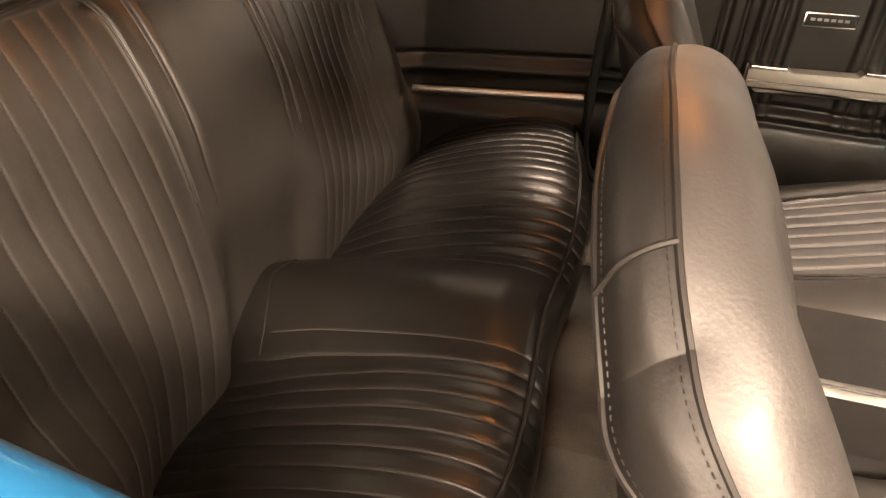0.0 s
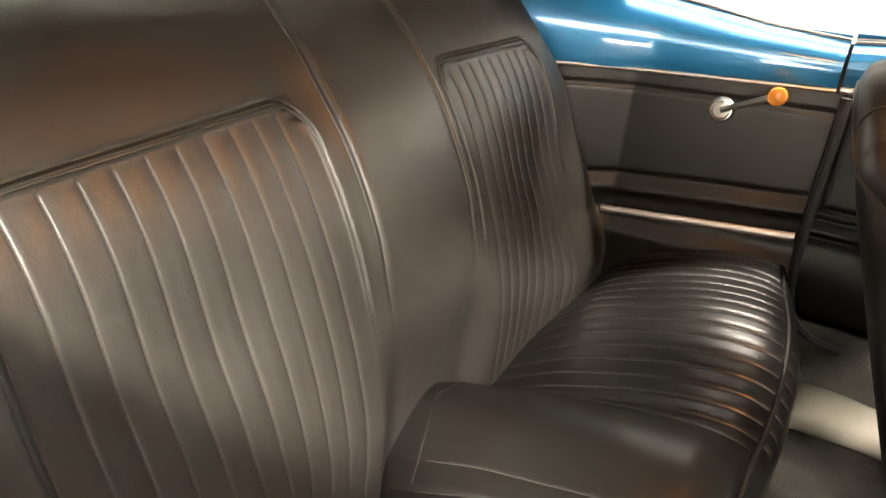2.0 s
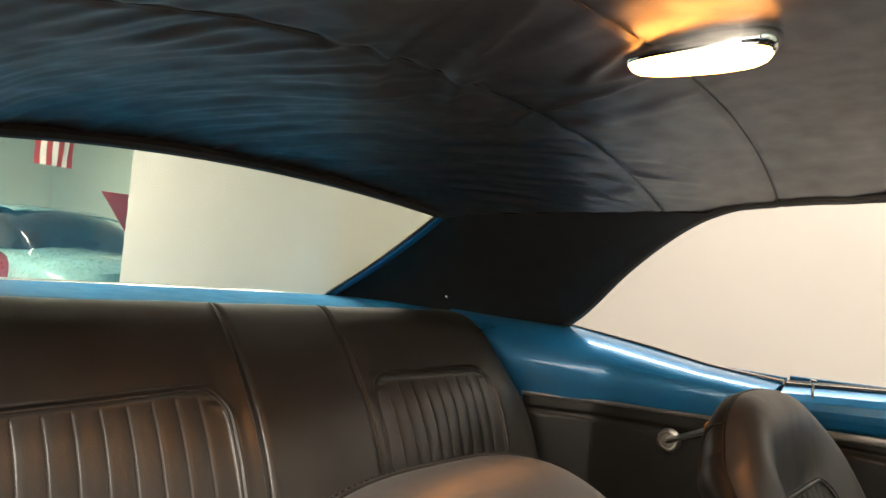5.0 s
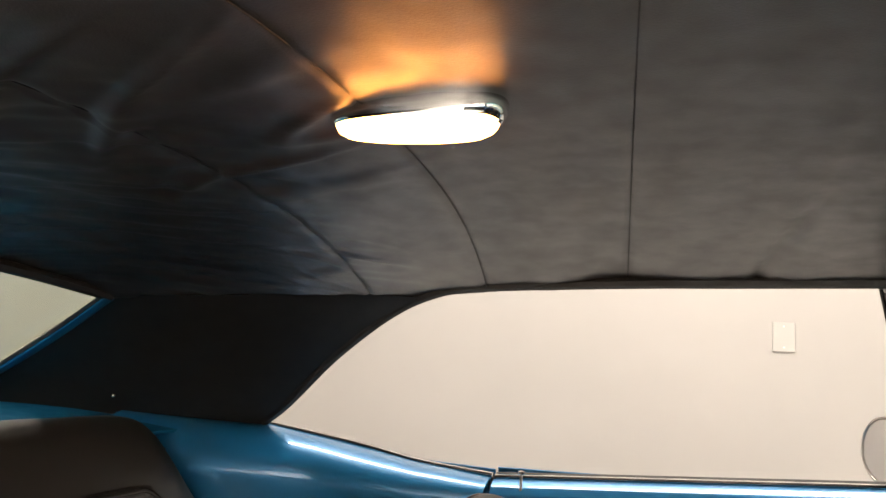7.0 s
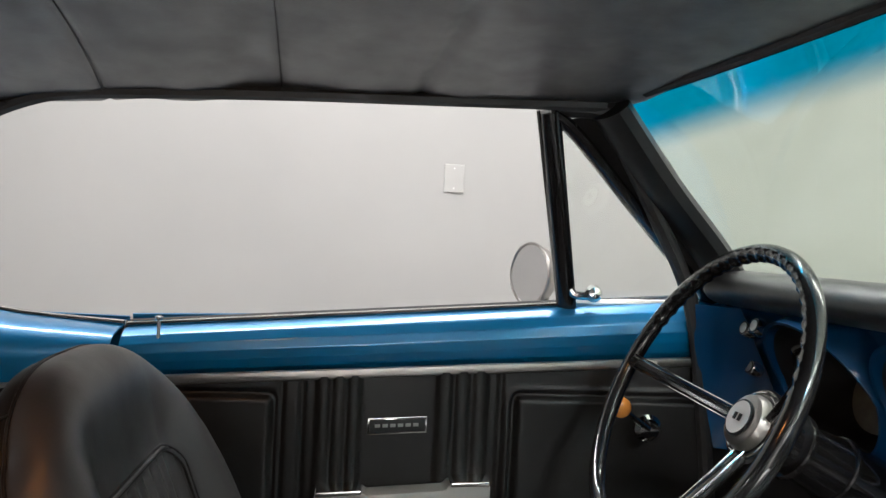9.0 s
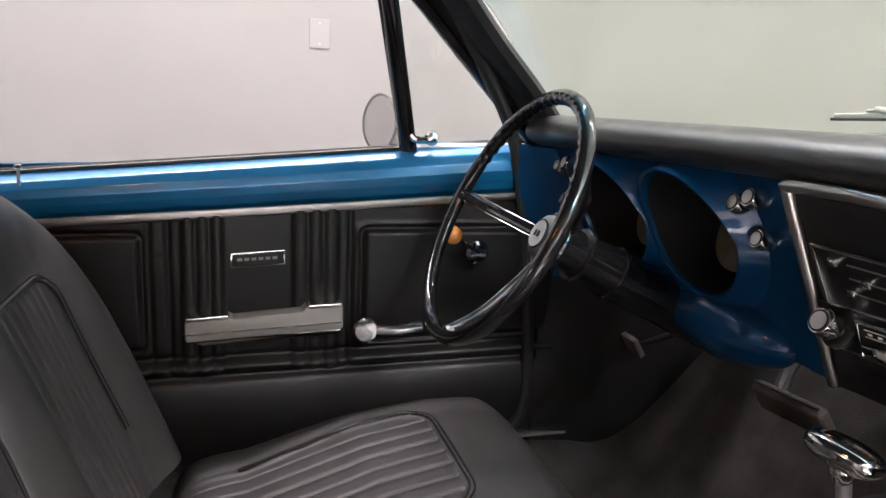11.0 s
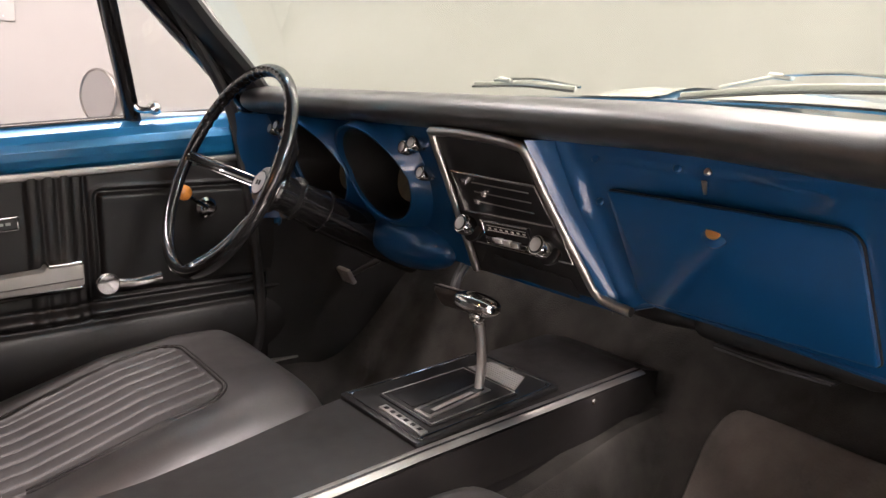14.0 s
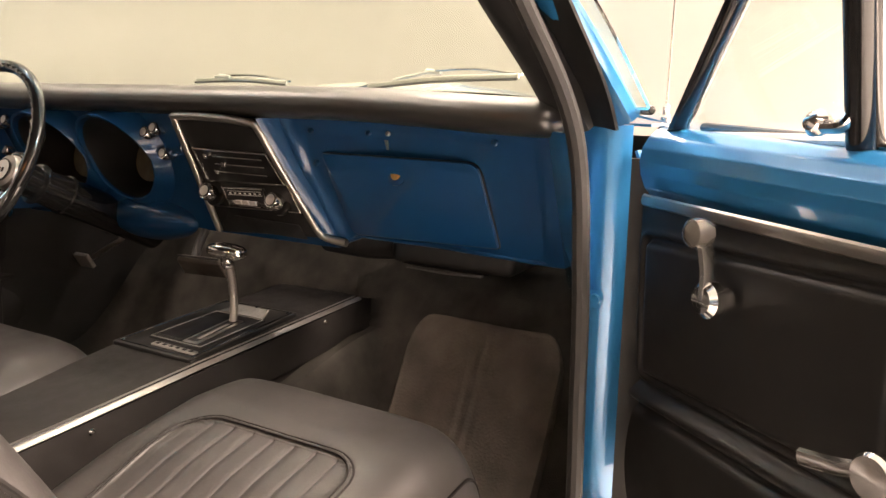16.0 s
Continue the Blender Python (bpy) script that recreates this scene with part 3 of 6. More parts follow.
part("rear_header", mesh_of("rear_header", *tube([p + Vector((0.006, 0, 0.004)) for p in rbar], 0.010, 8), RUBBER), car)
rlow = spline([(-0.757 - 0.035 * (1 - u * u), u * 0.485, 0.980 + 0.002 * (1 - u * u)) for u in (-1, -0.5, 0, 0.5, 1)], 6)
part("rear_glass_trim", mesh_of("rear_glass_trim", *tube(rlow, 0.007, 8), CHROME), car, "chrome rear window trim")
v, f = sheet(lambda a, b: (lerp(1.50, 1.62, a) - 0.22 * (2 * b - 1) ** 2, lerp(-0.74, 0.74, b), 1.0 + 0.035 * a * (1 - (2 * b - 1) ** 2)), 6, 30, 0.004)
part("cowl", mesh_of("cowl", v, f, BLUE), car, "blue cowl panel")


def hood_fn(a, b):
    y = lerp(-0.80, 0.80, b)
    return (lerp(1.63, 2.75, a) - 0.18 * (2 * b - 1) ** 2, y, 1.048 - 0.06 * a * a - 0.13 * abs(y) ** 3 + 0.022 * smooth01((0.24 - abs(y)) / 0.05) * smooth01(a * 8))


v, f = sheet(hood_fn, 24, 60, 0.004)
part("hood", mesh_of("hood", v, f, BLUE), car, "blue hood with raised centre and white stripes")
v, f = sheet(lambda a, b: tuple(Vector(hood_fn(a, lerp(0.175, 0.472, b))) + Vector((0, 0, 0.004))), 24, 8)
part("stripe", mesh_of("stripe", v, f, WHITE_STRIPE), car, "white painted hood stripe")
v, f = sheet(lambda a, b: tuple(Vector(hood_fn(a, lerp(0.535, 0.78, b))) + Vector((0, 0, 0.004))), 24, 8)
part("stripe", mesh_of("stripe", v, f, WHITE_STRIPE), car, "white painted hood stripe")


v, f = sheet(lambda a, b: (lerp(-0.80, -1.75, a), lerp(-0.66, 0.66, b), 0.935 - 0.05 * a * a - 0.03 * abs(2 * b - 1) ** 3), 16, 20, 0.004)
part("trunk_lid", mesh_of("trunk_lid", v, f, BLUE), car, "blue trunk lid")
v, f = sheet(lambda a, b: (-1.76 + 0.05 * (2 * b - 1) ** 2 - 0.03 * math.sin(math.pi * a), lerp(-0.86, 0.86, b), lerp(0.885, 0.36, a)), 8, 16, 0.006)
part("tail_panel", mesh_of("tail_panel", v, f, BLUE), car, "blue tail panel")
v, f = sheet(lambda a, b: (2.74 - 0.08 * (2 * b - 1) ** 2, lerp(-0.84, 0.84, b), lerp(0.93, 0.36, a)), 8, 16, 0.006)
part("grille_panel", mesh_of("grille_panel", v, f, BLACK_SATIN), car, "black grille panel")
for s in (1, -1):
    v, f = sheet(lambda a, b: (lerp(1.23, 2.72, a), s * lerp(0.735, 0.90, math.sin(b * 1.5)), lerp(0.965 - 0.05 * a, 0.36, b)), 16, 12, 0.004 * s)
    part("front_fender", mesh_of("front_fender", v, f, BLUE), car, "blue front fender")
    for wx in (-1.15, 1.98):
        wl = part("wheel", mesh_of("wheel", *lathe([(0.19, -0.10), (0.30, -0.095), (0.33, -0.06), (0.33, 0.06), (0.30, 0.095), (0.19, 0.10)], 32), RUBBER), car, m=oriented((wx, s * 0.79, 0.33), (0, s, 0)))
        part("rim", mesh_of("rim", *lathe([(0.18, 0.07), (0.18, 0.095), (0.16, 0.10), (0.05, 0.108)], 28), CHROME), wl, "chrome wheel rim", m=Matrix())


# glass
def shield(a, b):
    u = (2 * a - 1) * 1.05
    lo = Vector((1.19 + 0.27 * (1 - u * u), u * 0.73, 1.02))
    hi = Vector((front_x(u) + 0.006, u * 0.60, 1.281 + 0.018 * (1 - u * u)))
    return lo.lerp(hi, b) + Vector((0.02, 0, 0.02)) * math.sin(math.pi * b)


ws = thing("windshield", "curved tinted windshield with a blue shade band", "windshield")
v, f = sheet(shield, 32, 14, 0.005)
g = part("pane", mesh_of("pane", v, f, WINDSHIELD), ws)
g.visible_shadow = False
edge = spline([shield(k / 12, 0) for k in range(13)], 4)
part("glass_trim", mesh_of("glass_trim", *tube(edge, 0.006, 8), CHROME), ws, "bright lower windshield trim")
rw = thing("rear_window", "clear curved rear window glass", "rear window")
v, f = sheet(lambda a, b: Vector((rear_x(2 * a - 1), (2 * a - 1) * 0.43, 1.180 + 0.030 * (1 - (2 * a - 1) ** 2))).lerp(
    Vector((-0.757 - 0.035 * (1 - (2 * a - 1) ** 2), (2 * a - 1) * 0.485, 0.980 + 0.002 * (1 - (2 * a - 1) ** 2))), b), 20, 8, 0.004)
g = part("pane", mesh_of("pane", v, f, REAR_GLASS), rw)
g.visible_shadow = False

# floor carpet with tunnel, toe board and rear footwells
def carpet_fn(a, b):
    x = lerp(-0.10, 1.78, a)
    y = lerp(-0.745, 0.745, b)
    z = 0.272
    high = 0.05 + 0.10 * smooth01((x - 0.12) / 0.2) + 0.070 * smooth01((x - 0.60) / 0.3) + 0.045 * smooth01((x - 1.10) / 0.35)
    z += max(high * smooth01((0.228 - abs(y)) / 0.095), 0.42 * smooth01((x - 1.27) / 0.36))
    z += 0.135 * smooth01((abs(y) - 0.61) / 0.08)
    z += 0.004 * noise.noise(Vector((x * 8, y * 8, 0)))
    return (x, y, z)


rug = thing("carpet", "black loop car floor carpet", "carpet")
v, f = sheet(carpet_fn, 120, 110, 0.01)
part("carpet_sheet", mesh_of("carpet_sheet", v, f, CARPET), rug)
v, f = sheet(lambda a, b: (1.74 + 0.02 * a, lerp(-0.72, 0.72, b), lerp(0.5, 0.955, a)), 4, 4, 0.01)
part("floor_pan", mesh_bm("floor_pan", block(1.62, 1.40, 0.02, 0.004, at=(-0.90, 0, 0.255)), STEEL), car, "black painted floor pan behind the rear seat")
part("firewall", mesh_of("firewall", v, f, SAIL), car, "black firewall under the dashboard")


# ---------------------------------------------------------------- seats
def ridge(d, w):
    return math.exp(-(d / w) ** 2)


def box_dist(px, py, x0, x1, y0, y1, r):
    """Signed distance to a rounded box, negative inside."""
    cx, cy, hx, hy = (x0 + x1) / 2, (y0 + y1) / 2, (x1 - x0) / 2 - r, (y1 - y0) / 2 - r
    dx, dy = abs(px - cx) - hx, abs(py - cy) - hy
    return math.hypot(max(dx, 0), max(dy, 0)) + min(max(dx, dy), 0) - r


def pleats(t, pitch, depth):
    """Flat padded pleats parted by narrow sewn grooves; t across the pleats."""
    k = (t / pitch) % 1
    d = min(k, 1 - k) * pitch
    return depth * (1 - math.exp(-(d / 0.0014) ** 2)) + 0.28 * depth * math.sin(math.pi * k)


BACK = [(-0.118, 0.37), (-0.113, 0.43), (-0.110, 0.50), (-0.114, 0.56), (-0.130, 0.635), (-0.151, 0.705), (-0.178, 0.775), (-0.212, 0.840), (-0.252, 0.895), (-0.286, 0.940), (-0.314, 0.972), (-0.350, 0.990), (-0.395, 0.972), (-0.405, 0.93)]
BACK_S = spline([(x, 0, z) for x, z in BACK], 20)


BACK_IN = {1: 0.136, -1: 0.146}
BACK_PANEL = {1: (0.447, 10), -1: (0.498, 11)}


def back_pitch(s):
    return (BACK_PANEL[s][0] - BACK_IN[s]) / BACK_PANEL[s][1]


def back_fn(c, b):
    """c: metres across at the widest, straight up in the middle part; b: 0 at the foot, 1 behind the top."""
    i = b * (len(BACK_S) - 1)
    k = int(min(i, len(BACK_S) - 2))
    p = BACK_S[k].lerp(BACK_S[k + 1], i - k)
    d = (BACK_S[k + 1] - BACK_S[k]).normalized()
    n = Vector((d.z, 0, -d.x))
    half = table([(0.42, 0.655), (0.55, 0.648), (0.70, 0.628), (0.84, 0.602), (0.95, 0.580), (1.0, 0.57)], p.z)
    yy = abs(c) if abs(c) < 0.515 else lerp(0.515, half, (abs(c) - 0.515) / 0.085)
    y = math.copysign(yy, c)
    drop = (yy / half) ** 18
    off = 0.0
    z = p.z
    sd = 1 if c > 0 else -1
    d1 = box_dist(yy, z + (0.035 * max(0, yy - BACK_IN[sd]) if c < 0 else 0), BACK_IN[sd], BACK_PANEL[sd][0], 0.2, 0.880, 0.035)
    if b < 0.75:
        inside = smooth01(-d1 / 0.005)
        off += inside * (pleats(yy - BACK_IN[sd], back_pitch(sd), 0.0015) - 0.0020)
        off += (0.0026 * ridge(d1 - 0.003, 0.0022) + 0.0024 * ridge(d1 - 0.010, 0.0022) - 0.0026 * ridge(d1 - 0.0065, 0.0016)) * smooth01((z - 0.64) / 0.08)
    fade = smooth01((z - 0.63) / 0.14)
    off -= fade * 0.0055 * ridge(yy - 0.102, 0.0018)
    off += fade * 0.0022 * (ridge(yy - 0.107, 0.003) + 0.6 * ridge(yy - 0.097, 0.003))
    # padded middle: proud above, falling back below, and ends that wrap forward at the foot
    middle = smooth01((0.155 - yy) / 0.07)
    off += middle * (0.008 * smooth01((z - 0.66) / 0.08) * smooth01((0.97 - z) / 0.06) - 0.026 * smooth01((0.67 - z) / 0.16))
    wide = smooth01((yy - 0.20) / 0.15)
    off -= wide * 0.011 * ridge(z - 0.72, 0.075)
    off += (0.055 if c < 0 else 0.030) * smooth01((0.61 - z) / 0.13) * smooth01((yy - 0.26) / 0.2)
    off += 0.0014 * noise.noise(Vector((c * 9, b * 7, 2.2)))
    q = p + n * (off - (0.03 + 0.06 * b) * drop)
    return (q.x, y, q.z - 0.02 * drop * b)


rear = thing("rear_bench_seat", "black vinyl rear bench seat with pleated panels", "seat")
seams = [s * (BACK_IN[s] + back_pitch(s) * k) for s in (1, -1) for k in range(BACK_PANEL[s][1] + 1)] + [0.102, -0.102]
cols = lanes(-0.6, 0.6, 0.010, seams) + [s * (e + d) for s in (1, -1) for e in (BACK_IN[s] - 0.0065, BACK_PANEL[s][0] + 0.0065) for d in (-0.0035, -0.0018, 0, 0.0018, 0.0035)]
cols += [s * (0.6 - 0.02 * k / 6) for s in (1, -1) for k in range(1, 6)]
cols = sorted(set(cols))
rows_b = sorted(set([j / 80 for j in range(81)] + [j / 900 for j in range(900) if 0.835 < BACK_S[int(j / 900 * (len(BACK_S) - 1))].z < 0.897]))
v, f = sheet_at(back_fn, cols, rows_b)
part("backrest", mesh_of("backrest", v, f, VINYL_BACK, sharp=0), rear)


def stitch_rows(lines, r=0.0007, step=0.0055, gap=0.0016):
    """Threads of many seams as one mesh of short bars; lines of points on the cloth."""
    verts, faces = [], []
    for pts in lines:
        run, p = 0.0, Vector(pts[0])
        a = None
        for q in pts[1:]:
            q = Vector(q)
            seg = (q - p).length
            pos = 0.0
            while pos < seg:
                s0 = run % (step)
                left = step - s0
                take = max(1e-5, min(left, seg - pos))
                if s0 < step - gap:
                    c0 = p.lerp(q, pos / seg)
                    c1 = p.lerp(q, min(1, (pos + min(take, step - gap - s0)) / seg))
                    if (c1 - c0).length > 0.001:
                        d = (c1 - c0).normalized()
                        n = d.orthogonal().normalized()
                        m = d.cross(n)
                        k = len(verts)
                        for c in (c0, c1):
                            verts += [c + n * r, c + m * r, c - n * r, c - m * r]
                        faces += [(k, k + 1, k + 5, k + 4), (k + 1, k + 2, k + 6, k + 5), (k + 2, k + 3, k + 7, k + 6), (k + 3, k, k + 4, k + 7)]
                pos += take
                run += take
            p = q
    return verts, faces


def back_at(y, z):
    """Point of the backrest at a height, below its top."""
    k = next(i for i, p in enumerate(BACK_S) if p.z >= z)
    f = (z - BACK_S[k - 1].z) / (BACK_S[k].z - BACK_S[k - 1].z)
    return Vector(back_fn(y, (k - 1 + f) / (len(BACK_S) - 1)))


for s in (1, -1):
    for grow in (0.0035, 0.0095):
        out = BACK_PANEL[s][0] + grow
        inn, top, r = BACK_IN[s] - grow, 0.880 + grow, 0.035 + grow
        edge = [(inn, z) for z in (0.66, 0.70, 0.74, 0.80, top - r)]
        edge += [(inn + r - r * math.cos(t * math.pi / 20), top - r + r * math.sin(t * math.pi / 20)) for t in range(1, 11)]
        edge += [(lerp(inn + r, out - r, k / 16), top) for k in range(1, 17)]
        edge += [(out - r + r * math.sin(t * math.pi / 20), top - r + r * math.cos(t * math.pi / 20)) for t in range(1, 11)]
        edge += [(out, z) for z in (0.80, 0.74, 0.70, 0.66)]
        line = [back_at(s * y, z - (0.035 * max(0, y - BACK_IN[s]) if s < 0 else 0)) + Vector((0.0006, 0, 0.0003)) for y, z in edge]
        part("panel_piping", mesh_of("panel_piping", *tube(line, lambda t: 0.0004 + 0.0011 * min(1, 7 * t, 7 - 7 * t), 6), VINYL_BACK), rear, "sewn piping round a pleated panel")
    high = [j for j in range(60) if 0.68 < BACK_S[int(j / 60 * (len(BACK_S) - 1))].z < 0.989 and j < 52]
    wing = [Vector(back_fn(s * 0.102, j / 60)) + Vector((0.0008, 0, 0.0006)) for j in high]
    part("wing_piping", mesh_of("wing_piping", *tube(wing, lambda t: 0.0005 + 0.0014 * min(1, t * 3), 6), VINYL_BACK), rear, "sewn seam piping")
    wing = [Vector(back_fn(s * 0.110, j / 60)) + Vector((0.0006, 0, 0.0005)) for j in high[2:]]
    part("wing_piping", mesh_of("wing_piping", *tube(wing, lambda t: 0.0003 + 0.0009 * min(1, t * 3), 6), VINYL_BACK), rear, "sewn seam piping")

lines = []
for s in (1, -1):
    for k in range(1, BACK_PANEL[s][1]):
        y = s * (BACK_IN[s] + back_pitch(s) * k)
        row = [Vector(back_fn(y, j / 200)) + Vector((0.0004, 0, 0.0002)) for j in range(4, 120) if BACK_S[int(j / 200 * (len(BACK_S) - 1))].z < 0.872]
        lines.append(row)
part("stitching", mesh_of("stitching", *stitch_rows(lines), THREAD, smooth=False), rear, "grey stitching along the pleats")

CUSH = [(-0.17, 0.365), (-0.11, 0.398), (-0.06, 0.424), (0.0, 0.455), (0.09, 0.489), (0.165, 0.509), (0.225, 0.515), (0.266, 0.508), (0.293, 0.486), (0.298, 0.44), (0.290, 0.36), (0.284, 0.275)]
CUSH_S = spline([(x, 0, z) for x, z in CUSH], 16)


CUSH_PITCH = 0.0315
CUSH_IN = 0.092


def cush_fn(y, b):
    u = y / 0.655
    i = b * (len(CUSH_S) - 1)
    k = int(min(i, len(CUSH_S) - 2))
    p = CUSH_S[k].lerp(CUSH_S[k + 1], i - k)
    d = (CUSH_S[k + 1] - CUSH_S[k]).normalized()
    n = Vector((-d.z, 0, d.x))
    yy = abs(y)
    off = 0.010 * math.sin(math.pi * min(1, yy / 0.6)) ** 2 - 0.006 - 0.030 * abs(u) ** 24
    hump = 0.0
    if b < 0.72:
        m = smooth01((yy - CUSH_IN + 0.004) / 0.01) * smooth01((0.615 - yy) / 0.01) * smooth01((p.x + 0.12) / 0.02)
        off += m * (pleats(yy - CUSH_IN, CUSH_PITCH, 0.0022) - 0.0026)
        off += 0.0016 * noise.noise(Vector((y * 6, p.x * 9, 4.4)))
        hump = math.cos(math.pi / 2 * min(1.0, yy / lerp(0.165, 0.128, smooth01((p.x + 0.1) / 0.3)))) ** 1.6
        off += 0.004 * hump * noise.noise(Vector((y * 11, p.x * 7, 1.4)))
    top = table([(-0.17, 0.475), (-0.11, 0.497), (0.0, 0.522), (0.12, 0.541), (0.21, 0.544), (0.262, 0.532), (0.293, 0.494), (0.298, 0.44)], p.x)
    p = Vector((p.x, 0, lerp(p.z, max(p.z, top), hump) + 0.046 * smooth01((y - 0.12) / 0.28) * smooth01((p.z - 0.36) / 0.08)))
    q = p + n * off
    x = q.x - 0.042 * smooth01((yy - 0.2) / 0.45) * smooth01(b * 2) - 0.006 * smooth01((0.2 - yy) / 0.2)
    return (x, y, q.z)


grooves = [s * (CUSH_IN + CUSH_PITCH * k) for k in range(17) for s in (1, -1)]
cols = lanes(-0.655, 0.655, 0.010, grooves) + [s * (0.655 - 0.03 * k / 8) for s in (1, -1) for k in range(1, 8)]
v, f = sheet_at(cush_fn, sorted(set(cols)), [j / 110 for j in range(111)])
part("cushion", mesh_of("cushion", v, f, VINYL_SHADED, sharp=0), rear)
lines = [[Vector(cush_fn(g, j / 160)) + Vector((0, 0, 0.0004)) for j in range(24, 104)] for g in grooves if abs(g) < 0.6]
part("stitching", mesh_of("stitching", *stitch_rows(lines), THREAD, smooth=False), rear, "grey stitching along the pleats")
welt = [Vector(cush_fn(lerp(-0.655, 0.655, i / 120), 0.655)) + Vector((0.002, 0, 0.002)) for i in range(2, 119)]
part("welt", mesh_of("welt", *tube(welt, 0.0035, 6), PIPING), rear, "vinyl welt along the cushion front")


seam = [Vector(cush_fn(-0.118 + 0.15 * k / 12, 0.085 + 0.05 * abs(1 - k / 8))) + Vector((0.001, 0, 0.0012)) for k in range(13)]
part("seam_welt", mesh_of("seam_welt", *tube(seam, 0.0016, 6), VINYL_SMOOTH), rear, "shiny seam welt at the back of the hump")


def bucket_seat(name, y0, label, dx=0.0, dz=0.0, back=0.0):
    st = thing(name, label, "seat", "front bucket seats")
    tilt = radians(21)
    U, N = Vector((-math.sin(tilt), 0, math.cos(tilt))), Vector((math.cos(tilt), 0, math.sin(tilt)))
    O = Vector((0.480 + dx + back, y0, 0.49 + dz))
    L = 0.485

    def plan(u, v):
        w = table([(0, 0.235), (0.35, 0.25), (0.7, 0.225), (0.9, 0.19), (1.0, 0.165)], v)
        h = L * v * (1 - 0.13 * abs(u) ** 3.2 * v ** 4)
        return u * w, h

    PW, PH, PN = 0.112, 0.342, 9

    def across(c, w):
        y = abs(c) if abs(c) < 0.145 else lerp(0.145, w, (abs(c) - 0.145) / 0.105)
        return math.copysign(y, c)

    def front(c, b):
        """c: metres across at the widest part."""
        v = math.sin(b * math.pi / 2)
        w = table([(0, 0.235), (0.35, 0.25), (0.7, 0.225), (0.9, 0.19), (1.0, 0.165)], v)
        y = across(c, w)
        u = y / w
        h = L * v * (1 - 0.13 * abs(u) ** 3.2 * v ** 4)
        e = (max(0, 1 - abs(u) ** 5) * max(0, 1 - v ** 9)) ** 0.5
        rim_off = lerp(0.040, -0.004, smooth01((v - 0.50) / 0.48))
        off = rim_off + (0.054 - rim_off) * e + 0.014 * smooth01((abs(u) - 0.45) / 0.3) * (1 - v) * e
        off -= 0.030 * (1 - smooth01((abs(y) - 0.09) / 0.085)) * smooth01((L * 0.97 - h) / 0.12)
        d1 = box_dist(y, h, -PW, PW, -0.2, PH, 0.035)
        ins = smooth01(-d1 / 0.005)
        off += ins * (pleats(y + PW, 2 * PW / PN, 0.0022) - 0.0035)
        off += 0.0035 * ridge(d1 - 0.004, 0.003) - 0.002 * ridge(d1 - 0.0005, 0.0016)
        off += 0.002 * noise.noise(Vector((y * 12, h * 8, y0 * 9)))
        return O + U * h + Vector((0, y, 0)) + N * off

    def behind(a, b):
        u, v = math.sin((2 * a - 1) * math.pi / 2), math.sin(b * math.pi / 2)
        y, h = plan(u, v)
        e = (max(0, 1 - abs(u) ** 6) * max(0, 1 - v ** 10)) ** 0.5
        high = smooth01((v - 0.72) / 0.25)
        return O + U * (h - 0.022 * smooth01((v - 0.6) / 0.4)) + Vector((0, y, 0)) - N * (lerp(0.010, 0.042, high) + lerp(0.040, 0.006, high) * e)

    gr = [-PW + 2 * PW / PN * k for k in range(PN + 1)]
    cs = lanes(-0.145, 0.145, 0.008, gr)
    cs += [s * (0.145 + 0.105 * math.sin(k / 16 * math.pi / 2)) for k in range(1, 17) for s in (1, -1)]
    bs = sorted(set([j / 60 for j in range(61)] + [math.asin((PH + k * 0.0012) / L) * 2 / math.pi for k in range(-8, 9)]))
    v1, f1 = sheet_at(front, sorted(set(cs)), bs)
    part("backrest_front", mesh_of("backrest_front", v1, f1, VINYL, sharp=0), st)
    v2, f2 = sheet(behind, 60, 50)
    f2 = [tuple(reversed(q)) for q in f2]
    part("backrest_shell", mesh_of("backrest_shell", v2, f2, VINYL_SMOOTH, sharp=0), st)
    n = 110
    A = [Vector(front(-0.25, j / 40)) for j in range(41)] + [Vector(front(math.asin(2 * i / 30 - 1) / math.pi * 0.5, 1)) for i in range(1, 30)] + [Vector(front(0.25, 1 - j / 40)) for j in range(41)]
    B = [Vector(behind(0, j / 40)) for j in range(41)] + [Vector(behind(i / 30, 1)) for i in range(1, 30)] + [Vector(behind(1, 1 - j / 40)) for j in range(41)]
    # keep both edges of the gusset in step across the top
    for i in range(1, 30):
        b1 = B[40 + i]
        near = min(range(41, 70), key=lambda k: abs(A[k].y - b1.y))
        A[40 + i] = Vector(front(math.copysign(min(0.25, 0.145 + (abs(b1.y - y0) - 0.145) / (0.165 - 0.145) * 0.105), b1.y - y0) if abs(b1.y - y0) > 0.145 else b1.y - y0, 1))

    def band(a, b):
        i = int(round(a * n))
        c = A[i].lerp(B[i], b)
        out = (c - (O + U * (L * 0.4))).normalized()
        return c + out * (0.009 * math.sin(math.pi * b) + 0.0012 * noise.noise(Vector((i * 0.21, b * 5, y0))))

    v3, f3 = sheet(band, n, 10)
    part("side_gusset", mesh_of("side_gusset", v3, f3, VINYL_SMOOTH, sharp=0), st)
    part("piping", mesh_of("piping", *tube(A, 0.0020, 6), PIPING), st, "sewn vinyl piping")
    part("piping", mesh_of("piping", *tube(B, 0.0020, 6), PIPING), st, "sewn vinyl piping")
    lines = [[band(i / n, w) + (band(i / n, w) - (O + U * (L * 0.4))).normalized() * 0.0005 for i in range(n + 1)] for w in (0.11, 0.89)]
